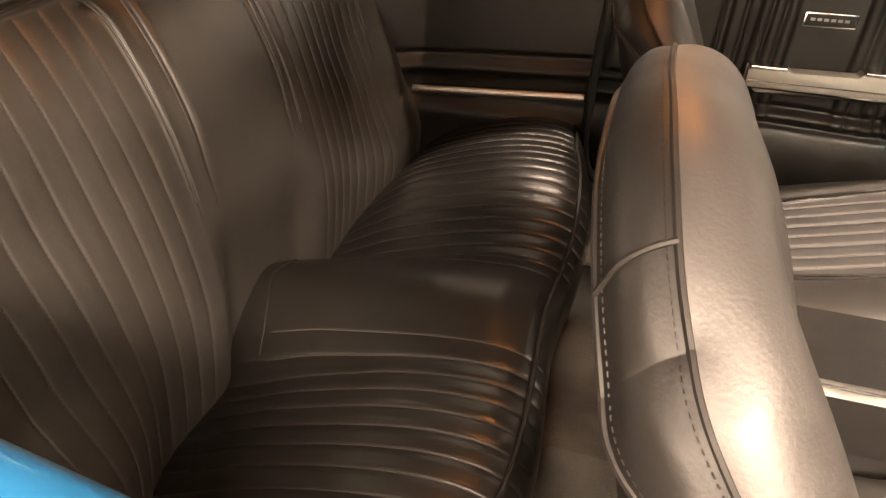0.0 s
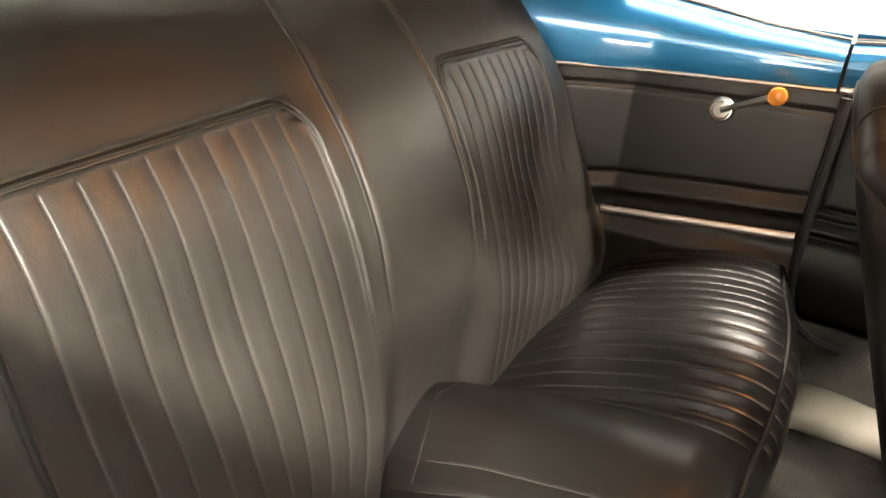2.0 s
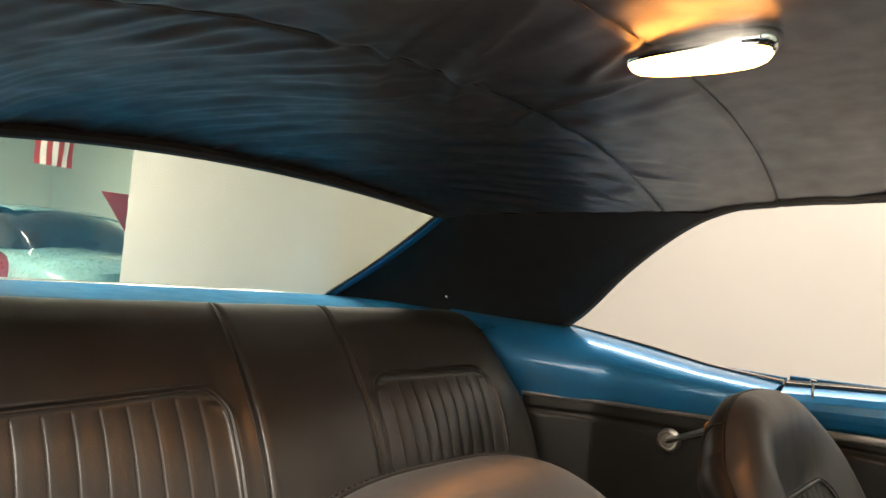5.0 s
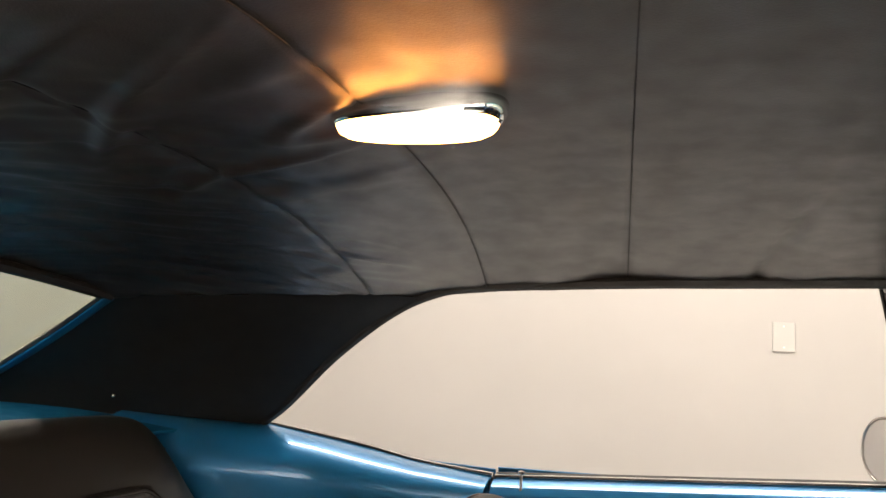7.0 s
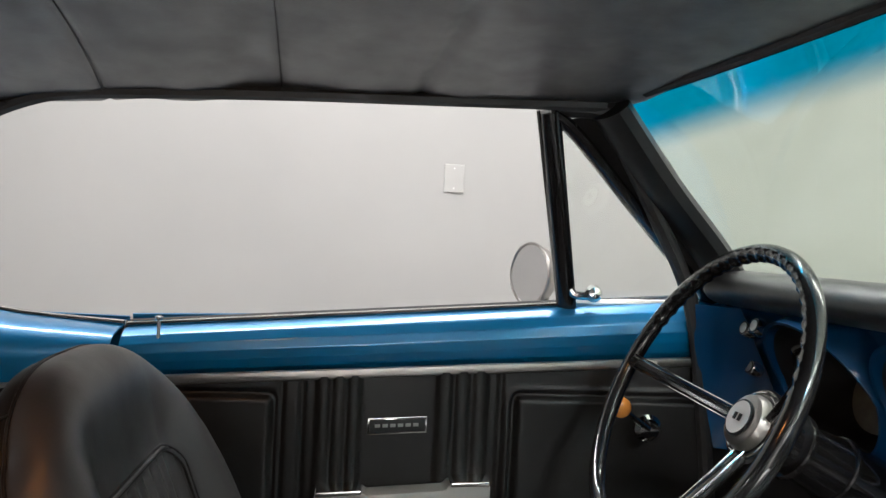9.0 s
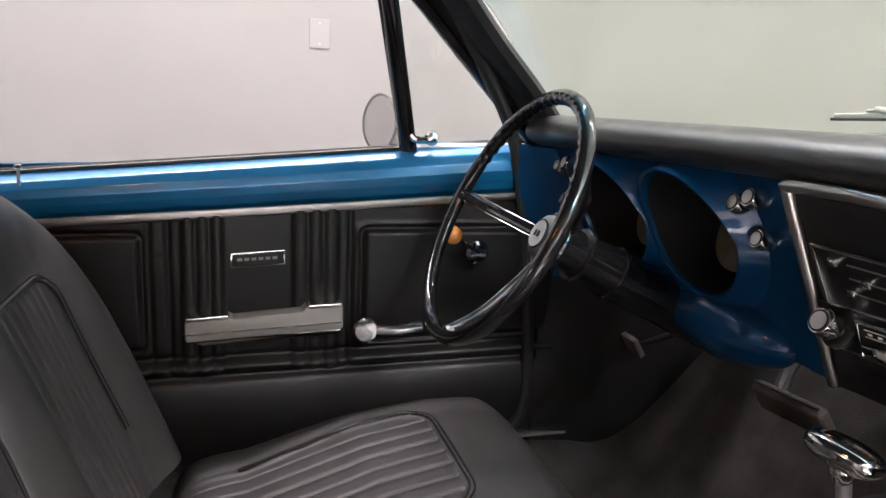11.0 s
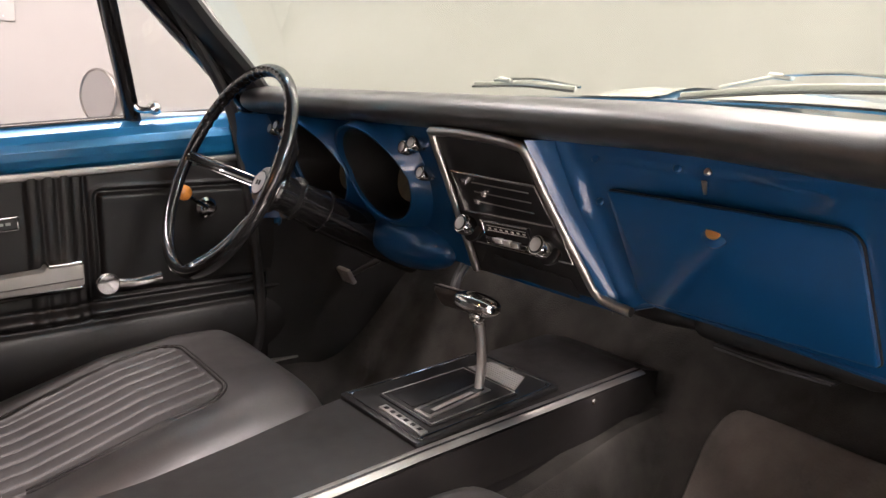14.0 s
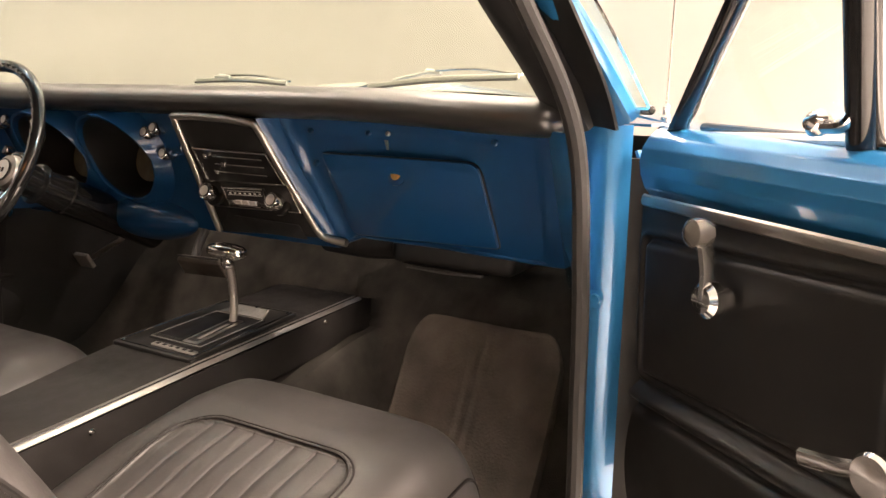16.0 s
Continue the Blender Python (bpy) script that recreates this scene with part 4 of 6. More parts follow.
    for side in (46, n - 46):
        seam = [band(side / n, j / 10) + (band(side / n, j / 10) - (O + U * (L * 0.4))).normalized() * 0.0010 for j in range(11)]
        part("cross_seam", mesh_of("cross_seam", *tube(seam, 0.0016, 6), PIPING), st, "stitched cross seam of the gusset")
        lines.append([p - U * 0.004 for p in seam])
    part("stitching", mesh_of("stitching", *stitch_rows(lines, 0.00045, 0.0045, 0.0020), PIPING, smooth=False), st, "grey stitching beside the piping")

    # cushion
    x0, x1 = 0.50 + dx, 1.056 + dx

    def top(c, b):
        w = math.sin((2 * b - 1) * math.pi / 2)
        t = (w + 1) / 2
        half = 0.255 - 0.02 * t ** 3
        y = math.copysign(abs(c) if abs(c) < 0.15 else lerp(0.15, half, (abs(c) - 0.15) / 0.105), c)
        u = y / half
        x = lerp(x0, x1, t) - 0.035 * abs(u) ** 4 * t ** 5
        e = (max(0, 1 - abs(u) ** 7)) ** 0.5 * (max(0, 1 - abs(w) ** 12)) ** 0.5
        base = 0.415 + dz
        h = table([(0, 0.078), (0.2, 0.092), (0.5, 0.145), (0.72, 0.167), (0.88, 0.170), (1, 0.152)], t)
        z = base + h * e + 0.010 * smooth01((abs(u) - 0.5) / 0.3) * e * smooth01(1.3 - t)
        wx = 0.128 + 0.012 * smooth01((x - 0.55) / 0.3)
        d1 = box_dist(y * 0.14 / wx, x, -0.140, 0.140, 0.30, 0.885, 0.05)
        ins = smooth01(-d1 / 0.005)
        z += ins * (pleats(y + 0.14, 0.035, 0.0020) - 0.0045) + 0.003 * ridge(d1 - 0.004, 0.003) - 0.002 * ridge(d1 - 0.0005, 0.0016)
        z += 0.002 * noise.noise(Vector((x * 6, y * 6, y0 * 7)))
        return (x, y0 + y, z)

    cs = lanes(-0.15, 0.15, 0.008, [-0.14 + 0.035 * k for k in range(9)])
    cs += [s * (0.15 + 0.105 * math.sin(k / 18 * math.pi / 2)) for k in range(1, 19) for s in (1, -1)]
    bs = sorted(set([j / 90 for j in range(91)] + [(math.asin(2 * (0.885 + k * 0.0015 - x0) / (x1 - x0) - 1) / math.pi * 2 + 1) / 2 for k in range(-10, 9)]))
    v4, f4 = sheet_at(top, sorted(set(cs)), bs)
    part("cushion", mesh_of("cushion", v4, f4, VINYL, sharp=0), st)
    def top_at(y, x):
        w = 2 * (x - x0) / (x1 - x0) - 1
        return Vector(top(y, (math.asin(w) / math.pi * 2 + 1) / 2))

    rim = [(-0.236, 0.14 + 0.80 * k / 30) for k in range(31)] + [(lerp(-0.236, 0.236, k / 24), 0.955) for k in range(25)] + [(0.236, 0.94 - 0.80 * k / 30) for k in range(31)]
    part("cushion_welt", mesh_of("cushion_welt", *tube([Vector(top(c, b)) for c, b in rim], 0.0026, 6), PIPING), st, "vinyl welt round the cushion")
    for grow in (0.002, 0.008):
        yb, xb, r = 0.140 + grow, 0.885 + grow, 0.05 + grow
        edge = [(-yb * 0.93, 0.60), (-yb * 0.97, 0.72), (-yb, 0.80)]
        edge += [(-yb + r - r * math.cos(k * math.pi / 20), xb - r + r * math.sin(k * math.pi / 20)) for k in range(11)]
        edge += [(lerp(-yb + r, yb - r, k / 12), xb) for k in range(1, 12)]
        edge += [(yb - r + r * math.sin(k * math.pi / 20), xb - r + r * math.cos(k * math.pi / 20)) for k in range(11)]
        edge += [(yb, 0.80), (yb * 0.97, 0.72), (yb * 0.93, 0.60)]
        part("panel_piping", mesh_of("panel_piping", *tube([top_at(y, x) + Vector((0, 0, 0.0005)) for y, x in edge], 0.0016, 6), PIPING), st, "sewn piping round the pleated panel")

    def front_at(y, h):
        return Vector(front(y, math.asin(min(1.0, h / L)) / math.pi * 2))

    for grow in (0.002, 0.008):
        yb, hb, r = PW + grow, PH + grow, 0.035 + grow
        edge = [(-yb, 0.10), (-yb, 0.20), (-yb, 0.28)]
        edge += [(-yb + r - r * math.cos(k * math.pi / 20), hb - r + r * math.sin(k * math.pi / 20)) for k in range(11)]
        edge += [(lerp(-yb + r, yb - r, k / 12), hb) for k in range(1, 12)]
        edge += [(yb - r + r * math.sin(k * math.pi / 20), hb - r + r * math.cos(k * math.pi / 20)) for k in range(11)]
        edge += [(yb, 0.28), (yb, 0.20), (yb, 0.10)]
        part("panel_piping", mesh_of("panel_piping", *tube([front_at(y, h) + N * 0.0005 for y, h in edge], 0.0016, 6), PIPING), st, "sewn piping round the pleated panel")
    front_seam = [Vector(top(c, 0.885)) + Vector((0.001, 0, 0.001)) for c in [-0.235 + 0.47 * k / 60 for k in range(61)]]
    part("cushion_welt", mesh_of("cushion_welt", *tube(front_seam, 0.0018, 6), PIPING), st)
    part("seat_frame", mesh_bm("seat_frame", block(0.50, 0.47, 0.10, 0.02, at=(0.775, y0, 0.355)), VINYL_SMOOTH), st, "black seat base skirt")
    for dy in (-0.2, 0.2):
        part("seat_track", mesh_bm("seat_track", block(0.40, 0.03, 0.03, 0.004, at=(0.76, y0 + dy, 0.30)), STEEL), st)
    return st


bucket_seat("bucket_seat", 0.375, "black vinyl bucket seat with pleated centre, driver side", back=-0.022)
bucket_seat("bucket_seat", -0.375, "black vinyl bucket seat with pleated centre, passenger side", 0.026, 0.014)


# ---------------------------------------------------------------- doors
def door(name, s, label, m):
    """Door in its closed place for side s; m swings it."""
    d = thing(name, label, "car door")
    d.matrix_basis = m

    def zs(x):
        return 0.922 + (x - 0.292) * 0.082

    def zt(x):
        return 0.848 + (x - 0.304) * 0.06

    X0, X1 = 0.231, 1.205
    up = 0.0 if s > 0 else 0.034
    PROF = [(0.714, -0.0, 0.0), (0.704, 0.12, 0), (0.697, 0.30, 0), (0.6945, 0.48, 0), (0.698, 0.66, 0), (0.708, 0.82, 0), (0.724, 0.93, 0), (0.744, 1.0, 0)]

    def cap(a, b):
        x = lerp(X0, X1, a)
        y = table([(q[1], q[0]) for q in PROF], b)
        return (x, s * (y + 0.006), lerp(zt(x) + 0.004, zs(x), min(1, b * 1.05)))

    v, f = sheet(cap, 20, 48, 0.004 * s)
    part("upper_panel", mesh_of("upper_panel", v, f, BLUE), d, "bright blue painted upper door panel")
    v, f = sheet(lambda a, b: (lerp(X0, X1 - 0.03, a), s * lerp(0.770, 0.90, math.sin(b * 1.45)), lerp(0.935 + 0.03 * a, 0.34, b)), 12, 14, 0.004 * s)
    part("outer_skin", mesh_of("outer_skin", v, f, BLUE), d, "blue outer door skin")
    part("window_sill_trim", mesh_of("window_sill_trim", *tube([(X0, s * 0.748, zs(X0) + 0.003), (0.91, s * 0.748, zs(0.91) + 0.003)], 0.006, 8, flat=(0.008, 0.005)), CHROME), d, "chrome window sill trim")
    part("window_felt", mesh_of("window_felt", *tube([(X0, s * 0.760, zs(X0) + 0.004), (1.15, s * 0.760, zs(1.15) + 0.004)], 0.006, 8, flat=(0.009, 0.006)), RUBBER), d)
    part("belt_strip", mesh_of("belt_strip", *tube([(X0, s * 0.703, zt(X0)), (X1 - 0.01, s * 0.703, zt(X1))], 0.006, 8, flat=(0.004, 0.008)), TRIM_DULL), d, "bright belt strip above the door panel")

    # padded vinyl panel: recesses, pleats, roll and lower bulge
    def face(a, b):
        x = lerp(X0 + 0.004, X1 - 0.004, a)
        z = lerp(0.405 + 0.02 * a, zt(x) - 0.003, b)
        off = 0.0
        roll = 0.595 + up + 0.012 * (x - 0.5)
        off += 0.012 * ridge(z - roll, 0.010) - 0.007 * ridge(z - roll - 0.018, 0.006) - 0.007 * ridge(z - roll + 0.018, 0.006)
        if z < roll - 0.015:
            off += 0.020 * math.sin(math.pi * max(0, min(1, (roll - 0.015 - z) / (0.17 + up)))) ** 0.7
        else:
            dr = box_dist(x, z, 0.815, 1.19, 0.632 + up, 0.838 + up * 0.4, 0.012)
            off += 0.006 * smooth01(-dr / 0.012) - 0.006 * ridge(dr, 0.004) + 0.003 * ridge(dr - 0.008, 0.004)
            dl = box_dist(x, z, 0.255, 0.455, 0.632 + up, 0.830, 0.012)
            off += 0.004 * smooth01(-dl / 0.012) - 0.006 * ridge(dl, 0.004)
            for c0, c1 in ((0.515, 0.583), (0.695, 0.775)):
                if c0 <= x <= c1:
                    off += 0.007 * abs(math.sin(math.pi * (x - c0) / (c1 - c0) * 3)) ** 0.5
            off -= 0.005 * (ridge(x - 0.465, 0.004) + ridge(x - 0.495, 0.004) + ridge(x - 0.795, 0.004))
        return (x, s * (0.706 - off + 0.02 * (1 - b) ** 3), z)

    v, f = sheet(face, 300, 150)
    part("trim_panel", mesh_of("trim_panel", v, f, PANEL, sharp=0), d, "black vinyl padded door panel")
    part("door_core", mesh_bm("door_core", block(X1 - X0 - 0.03, 0.07, 0.47, 0.01, at=((X0 + X1) / 2, s * 0.762, 0.66)), BLACK_SATIN), d)
    part("rear_edge", mesh_of("rear_edge", *tube([(X0 - 0.002, s * 0.715, 0.40), (X0 - 0.002, s * 0.715, zt(X0)), (X0 - 0.002, s * 0.745, zs(X0))], 0.006, 8), RUBBER), d, "black door edge welt")
    # armrest pull
    arm = prism(rounded([(0.520, 0.650), (0.778, 0.662), (0.778, 0.706), (0.715, 0.704), (0.710, 0.696), (0.595, 0.688), (0.590, 0.692), (0.520, 0.688)], 0.006, 3), 0.034,
                lambda u, w, h: (u, s * (0.70 - h), w + up + 0.006), 0.004, 2)
    part("armrest", mesh_bm("armrest", arm, ARMREST), d, "grey grained armrest pull")
    part("armrest_lip", mesh_bm("armrest_lip", prism(rounded([(0.545, 0.638), (0.778, 0.652), (0.778, 0.661), (0.525, 0.650)], 0.003, 2), 0.022,
         lambda u, w, h: (u, s * (0.70 - h), w + up + 0.006), 0.004), CHROME), d)
    for u0, u1, w0, w1 in ((0.522, 0.588, 0.688, 0.692), (0.718, 0.776, 0.704, 0.706)):
        part("armrest_cap", mesh_bm("armrest_cap", prism(rounded([(u0, w0 - 0.003), (u1, w1 - 0.003), (u1, w1 + 0.004), (u0, w0 + 0.004)], 0.002, 2), 0.037, lambda u, w, h: (u, s * (0.70 - h), w + up + 0.006), 0.002), CHROME), d, "bright armrest end cap")
    part("armrest_groove", mesh_of("armrest_groove", *tube([(0.520, s * 0.6655, 0.6695 + up), (0.775, s * 0.6655, 0.6815 + up)], 0.0012, 6), CHROME), d)
    # latch lever
    lx = 0.818 if s > 0 else 0.800
    lz = 0.664 if s > 0 else 0.651
    hub = oriented((lx, s * 0.694, lz + up * 1.5), (0, -s, 0))
    part("latch_lever", mesh_of("latch_lever", *lathe([(0.010, 0), (0.010, 0.012), (0.021, 0.016), (0.022, 0.026), (0.019, 0.030), (0.006, 0.031)], 28), CHROME), d, m=hub)
    part("latch_arm", mesh_of("latch_arm", *tube(spline([(lx + 0.016, s * 0.672, lz - 0.001 + up * 1.5), (lx + (0.056 if s > 0 else 0.04), s * 0.668, lz - 0.003 + up * 1.4), (lx + (0.101 if s > 0 else 0.075), s * 0.668, lz + 0.004 + up)], 6), 0.006, 8, flat=(0.005, 0.009)), CHROME), d)
    # window crank
    hub = oriented((1.015, s * 0.694, 0.800 + up * 0.25), (0, -s, 0))
    crank = part("window_crank", mesh_of("window_crank", *lathe([(0.012, 0), (0.012, 0.015), (0.020, 0.018), (0.021, 0.030), (0.015, 0.036), (0.005, 0.037)], 28), CHROME), d, m=hub)
    tip = Vector((0.962, s * 0.655, 0.836)) if s > 0 else Vector((1.012, s * 0.655, 0.882))
    part("crank_arm", mesh_of("crank_arm", *tube(spline([(1.015, s * 0.664, 0.800 + up * 0.25), tuple((Vector((1.015, s * 0.664, 0.80)) + tip) / 2 + Vector((0, s * 0.004, 0))), tuple(tip)], 6), 0.007, 8, flat=(0.010, 0.005)), CHROME), d)
    kmat, klab = (AMBER, "amber plastic crank knob") if s > 0 else (SMOKE, "smoked clear crank knob")
    part("crank_knob", mesh_of("crank_knob", *lathe([(0.006, -0.01), (0.014, -0.004), (0.0165, 0.006), (0.015, 0.016), (0.008, 0.022), (0.002, 0.023)], 24), kmat), d, klab, m=oriented(tip, (0, -s, 0)))
    # emblem plate
    part("emblem", mesh_bm("emblem", prism(rounded([(0.593, 0.772), (0.683, 0.777), (0.683, 0.802), (0.593, 0.797)], 0.002, 2), 0.004, lambda u, w, h: (u, s * (0.7035 - h * 0.5), w), 0.001), CHROME), d, "chrome framed black emblem plate")
    part("emblem_field", mesh_bm("emblem_field", prism(rounded([(0.596, 0.775), (0.680, 0.7795), (0.680, 0.799), (0.596, 0.7945)], 0.001, 1), 0.005, lambda u, w, h: (u, s * (0.7033 - h * 0.5), w), 0.0005), BLACK_SATIN), d)
    for k in range(6):
        u0 = 0.604 + k * 0.0115
        part("emblem_bar", mesh_bm("emblem_bar", prism([(u0, 0.7835 + 0.0006 * k), (u0 + 0.0080, 0.7839 + 0.0006 * k), (u0 + 0.0080, 0.7889 + 0.0006 * k), (u0, 0.7885 + 0.0006 * k)], 0.0058, lambda u, w, h: (u, s * (0.7033 - h * 0.5), w), 0.0003), PRINT_GREY), d)
    # lock button and screw
    part("lock_button", mesh_of("lock_button", *tube([(0.284, s * 0.712, 0.900), (0.284, s * 0.712, 0.936)], 0.0026, 10), TRIM_DULL), d, "metal lock rod")
    part("lock_head", mesh_of("lock_head", *lathe([(0.003, 0), (0.006, 0.002), (0.006, 0.006), (0.002, 0.008)], 16), CHROME), d, m=pose(0.284, s * 0.712, 0.932))
    part("screw", mesh_of("screw", *lathe([(0.006, 0), (0.006, 0.001), (0.003, 0.003)], 12), CHROME), d, m=oriented((0.941, s * 0.7115, 0.925), (0, -s, 0.15)))
    # vent window: post, sloping frame, base, glass, latch
    p0, p1 = Vector((0.905, s * 0.748, zs(0.905) + 0.006)), Vector((0.826, s * 0.620, 1.258))
    q0 = Vector((1.145 if s > 0 else 1.188, s * 0.742, 0.985))
    part("vent_post", mesh_of("vent_post", *tube([p0 - Vector((0, 0, 0.02)), p1], 0.010, 12, flat=(0.0165, 0.012)), BLACK_LACQUER), d, "glossy black vent window post")
    part("vent_post_trim", mesh_of("vent_post_trim", *tube([p0 + Vector((-0.0165, 0, 0)), p1 + Vector((-0.0165, 0, 0))], 0.003, 6), CHROME), d)
    part("vent_frame", mesh_of("vent_frame", *tube(spline([tuple(p1), tuple(p1.lerp(q0, 0.12) + Vector((0.008, 0, 0.004))), tuple(p1.lerp(q0, 0.5) + Vector((0.004, 0, 0.002))), tuple(q0)], 6), 0.009, 10, flat=(0.014, 0.010)), BLACK_LACQUER), d, "glossy black vent window frame")
    part("vent_pivot", mesh_of("vent_pivot", *lathe([(0.005, 0), (0.005, 0.002), (0.003, 0.004)], 14), TRIM_DULL), d, m=oriented(tuple(p0.lerp(p1, 0.44) + Vector((0.004, -s * 0.012, 0))), (0, -s, 0)))
    part("vent_base", mesh_of("vent_base", *tube([p0, q0], 0.007, 8), BRUSHED), d)
    bm = bmesh.new()
    tri = [p0, q0, p1 + Vector((0.002, 0, -0.004))]
    lo, hi = [bm.verts.new(p) for p in tri], [bm.verts.new(p + Vector((0, s * 0.004, 0))) for p in tri]
    bm.faces.new(lo)
    bm.faces.new(hi)
    for k in range(3):
        bm.faces.new((lo[k], lo[(k + 1) % 3], hi[(k + 1) % 3], hi[k]))
    vg = mesh_bm("vent_glass", bm, CLEAR, smooth=False)
    g = part("vent_glass", vg, d)
    g.visible_shadow = False
    part("vent_latch", mesh_of("vent_latch", *tube(spline([(0.893, s * 0.735, 1.055), (0.898, s * 0.728, 1.02), (0.905, s * 0.722, 0.995), (0.932, s * 0.720, 0.992)], 6), 0.006, 10, flat=(0.009, 0.007)), CHROME), d)
    part("latch_knob", mesh_of("latch_knob", *lathe([(0.005, -0.012), (0.012, -0.006), (0.014, 0.002), (0.009, 0.010), (0.002, 0.012)], 20), CHROME), d, m=oriented((0.937, s * 0.720, 0.996), (0, -s, 0.2)))
    return d


door("driver_door", 1, "closed blue car door with black vinyl panel and amber crank knob", Matrix())
HINGE = Vector((1.250, -0.765, 0.9))
door("passenger_door", -1, "blue car door with black vinyl panel, standing wide open", Matrix.Translation(HINGE) @ Matrix.Rotation(radians(47.5), 4, "Z") @ Matrix.Rotation(radians(3.0), 4, "Y") @ Matrix.Translation(-HINGE))

# outside mirrors
def mirror(name, m, label):
    t = thing(name, label, "mirror", "outside mirrors")
    t.matrix_basis = m
    head = oriented((0, 0, 0), (-1, -0.45, 0.05))
    part("shell", mesh_of("shell", *lathe([(0.002, -0.045), (0.03, -0.038), (0.05, -0.02), (0.057, 0.0), (0.059, 0.004), (0.0585, 0.008), (0.055, 0.009), (0.054, 0.006)], 40), TRIM_DULL), t, "round metal mirror shell", m=head)
    part("glass", mesh_of("glass", *lathe([(0.0535, 0.0), (0.0535, 0.0068), (0.04, 0.0070)], 40), MIRROR), t, m=head)
    part("stalk", mesh_of("stalk", *tube(spline([(0.012, 0.01, -0.03), (0.03, -0.03, -0.06), (0.03, -0.06, -0.085)], 6), 0.009, 10), CHROME), t)
    return t


mirror("driver_mirror", Matrix.Translation((0.889, 0.93, 1.013)), "round chrome outside mirror on the door")

# ---------------------------------------------------------------- rear side trim panels
for s in (1, -1):
    tr = thing("rear_side_panel", "black vinyl rear side trim panel with bright strips", "trim panel", "rear side panels")

    def rp(a, b):
        x = lerp(-0.25, 0.245, a)
        y = table([(-0.25, 0.605), (-0.11, 0.660), (0.245, 0.676)], x)
        z = lerp(0.27, table([(-0.25, 0.826), (0.0, 0.834), (0.245, 0.845)], x), b)
        off = 0
        off += 0.010 * ridge(z - 0.600 - 0.09 * (x + 0.11), 0.012)
        off -= 0.006 * ridge(z - 0.628 - 0.09 * (x + 0.11), 0.005)
        if z < 0.56:
            off += 0.022 * smooth01((0.56 - z) / 0.05)
        off -= 0.006 * ridge(z - 0.810 + 0.03 * (0.25 - x), 0.004)
        return (x, s * (y - off), z)

    v, f = sheet(rp, 90, 110)
    part("trim_board", mesh_of("trim_board", v, f, PANEL, sharp=0), tr)
    part("bright_strip", mesh_of("bright_strip", *tube([(-0.125, s * 0.646, 0.551), (0.231, s * 0.660, 0.585)], 0.008, 10, flat=(0.006, 0.009)), BRUSHED), tr, "bright metal strip")
    part("belt_strip", mesh_of("belt_strip", *tube(spline([(-0.25, s * 0.600, 0.829), (-0.08, s * 0.652, 0.834), (0.225, s * 0.684, 0.846)], 8), 0.005, 8, flat=(0.0035, 0.0045)), TRIM_DULL), tr, "bright belt strip")
    part("edge_welt", mesh_of("edge_welt", *tube(spline([(0.245, s * 0.668, 0.84), (0.243, s * 0.662, 0.60), (0.255, s * 0.655, 0.46), (0.30, s * 0.65, 0.408), (0.36, s * 0.65, 0.395)], 8), 0.009, 8), RUBBER), tr, "black rubber edge welt")
    hub = oriented((0.057, s * 0.668, 0.789), (0, -s, 0))
    part("window_crank", mesh_of("window_crank", *lathe([(0.014, 0), (0.014, 0.01), (0.022, 0.012), (0.023, 0.020), (0.019, 0.026), (0.016, 0.0265), (0.014, 0.0235), (0.004, 0.0245)], 28), POLISHED), tr, m=hub)
    tip = Vector((0.143, 0.643, 0.830)) if s > 0 else Vector((-0.026, -0.643, 0.772))
    part("crank_arm", mesh_of("crank_arm", *tube([(0.057, s * 0.645, 0.789), tuple(tip)], 0.007, 8, flat=(0.0115, 0.006)), POLISHED), tr)
    part("crank_knob", mesh_of("crank_knob", *lathe([(0.006, -0.01), (0.014, -0.004), (0.0165, 0.006), (0.015, 0.016), (0.008, 0.022), (0.002, 0.023)], 24), AMBER), tr, "amber plastic crank knob", m=oriented(tip, (0, -s, 0)))

# ---------------------------------------------------------------- dome lamp
lamp = thing("dome_lamp", "lit oblong dome lamp with chrome bezel on the headliner", "lamp", place=(0.312, 0.0, 1.320))


def lamp_rim(t):
    """Oblong outline, broad at the front and drawn in towards the rear."""
    c, sn = math.cos(t), math.sin(t)
    u = 0.080 * math.copysign(abs(c) ** 0.74, c)
    return u, (0.023 + 0.011 * (u + 0.08) / 0.16) * math.copysign(abs(sn) ** 0.8, sn)


def lamp_shell(rings, n=72):
    verts, faces = [], []
    for k, h in rings:
        for i in range(n):
            u, w = lamp_rim(2 * math.pi * i / n)
            verts.append((u * k - 0.003 * (1 - k), w * k, h))
    for j in range(len(rings) - 1):
        faces += [(j * n + i, j * n + (i + 1) % n, (j + 1) * n + (i + 1) % n, (j + 1) * n + i) for i in range(n)]
    faces.append(tuple((len(rings) - 1) * n + i for i in range(n)))
    return verts, faces


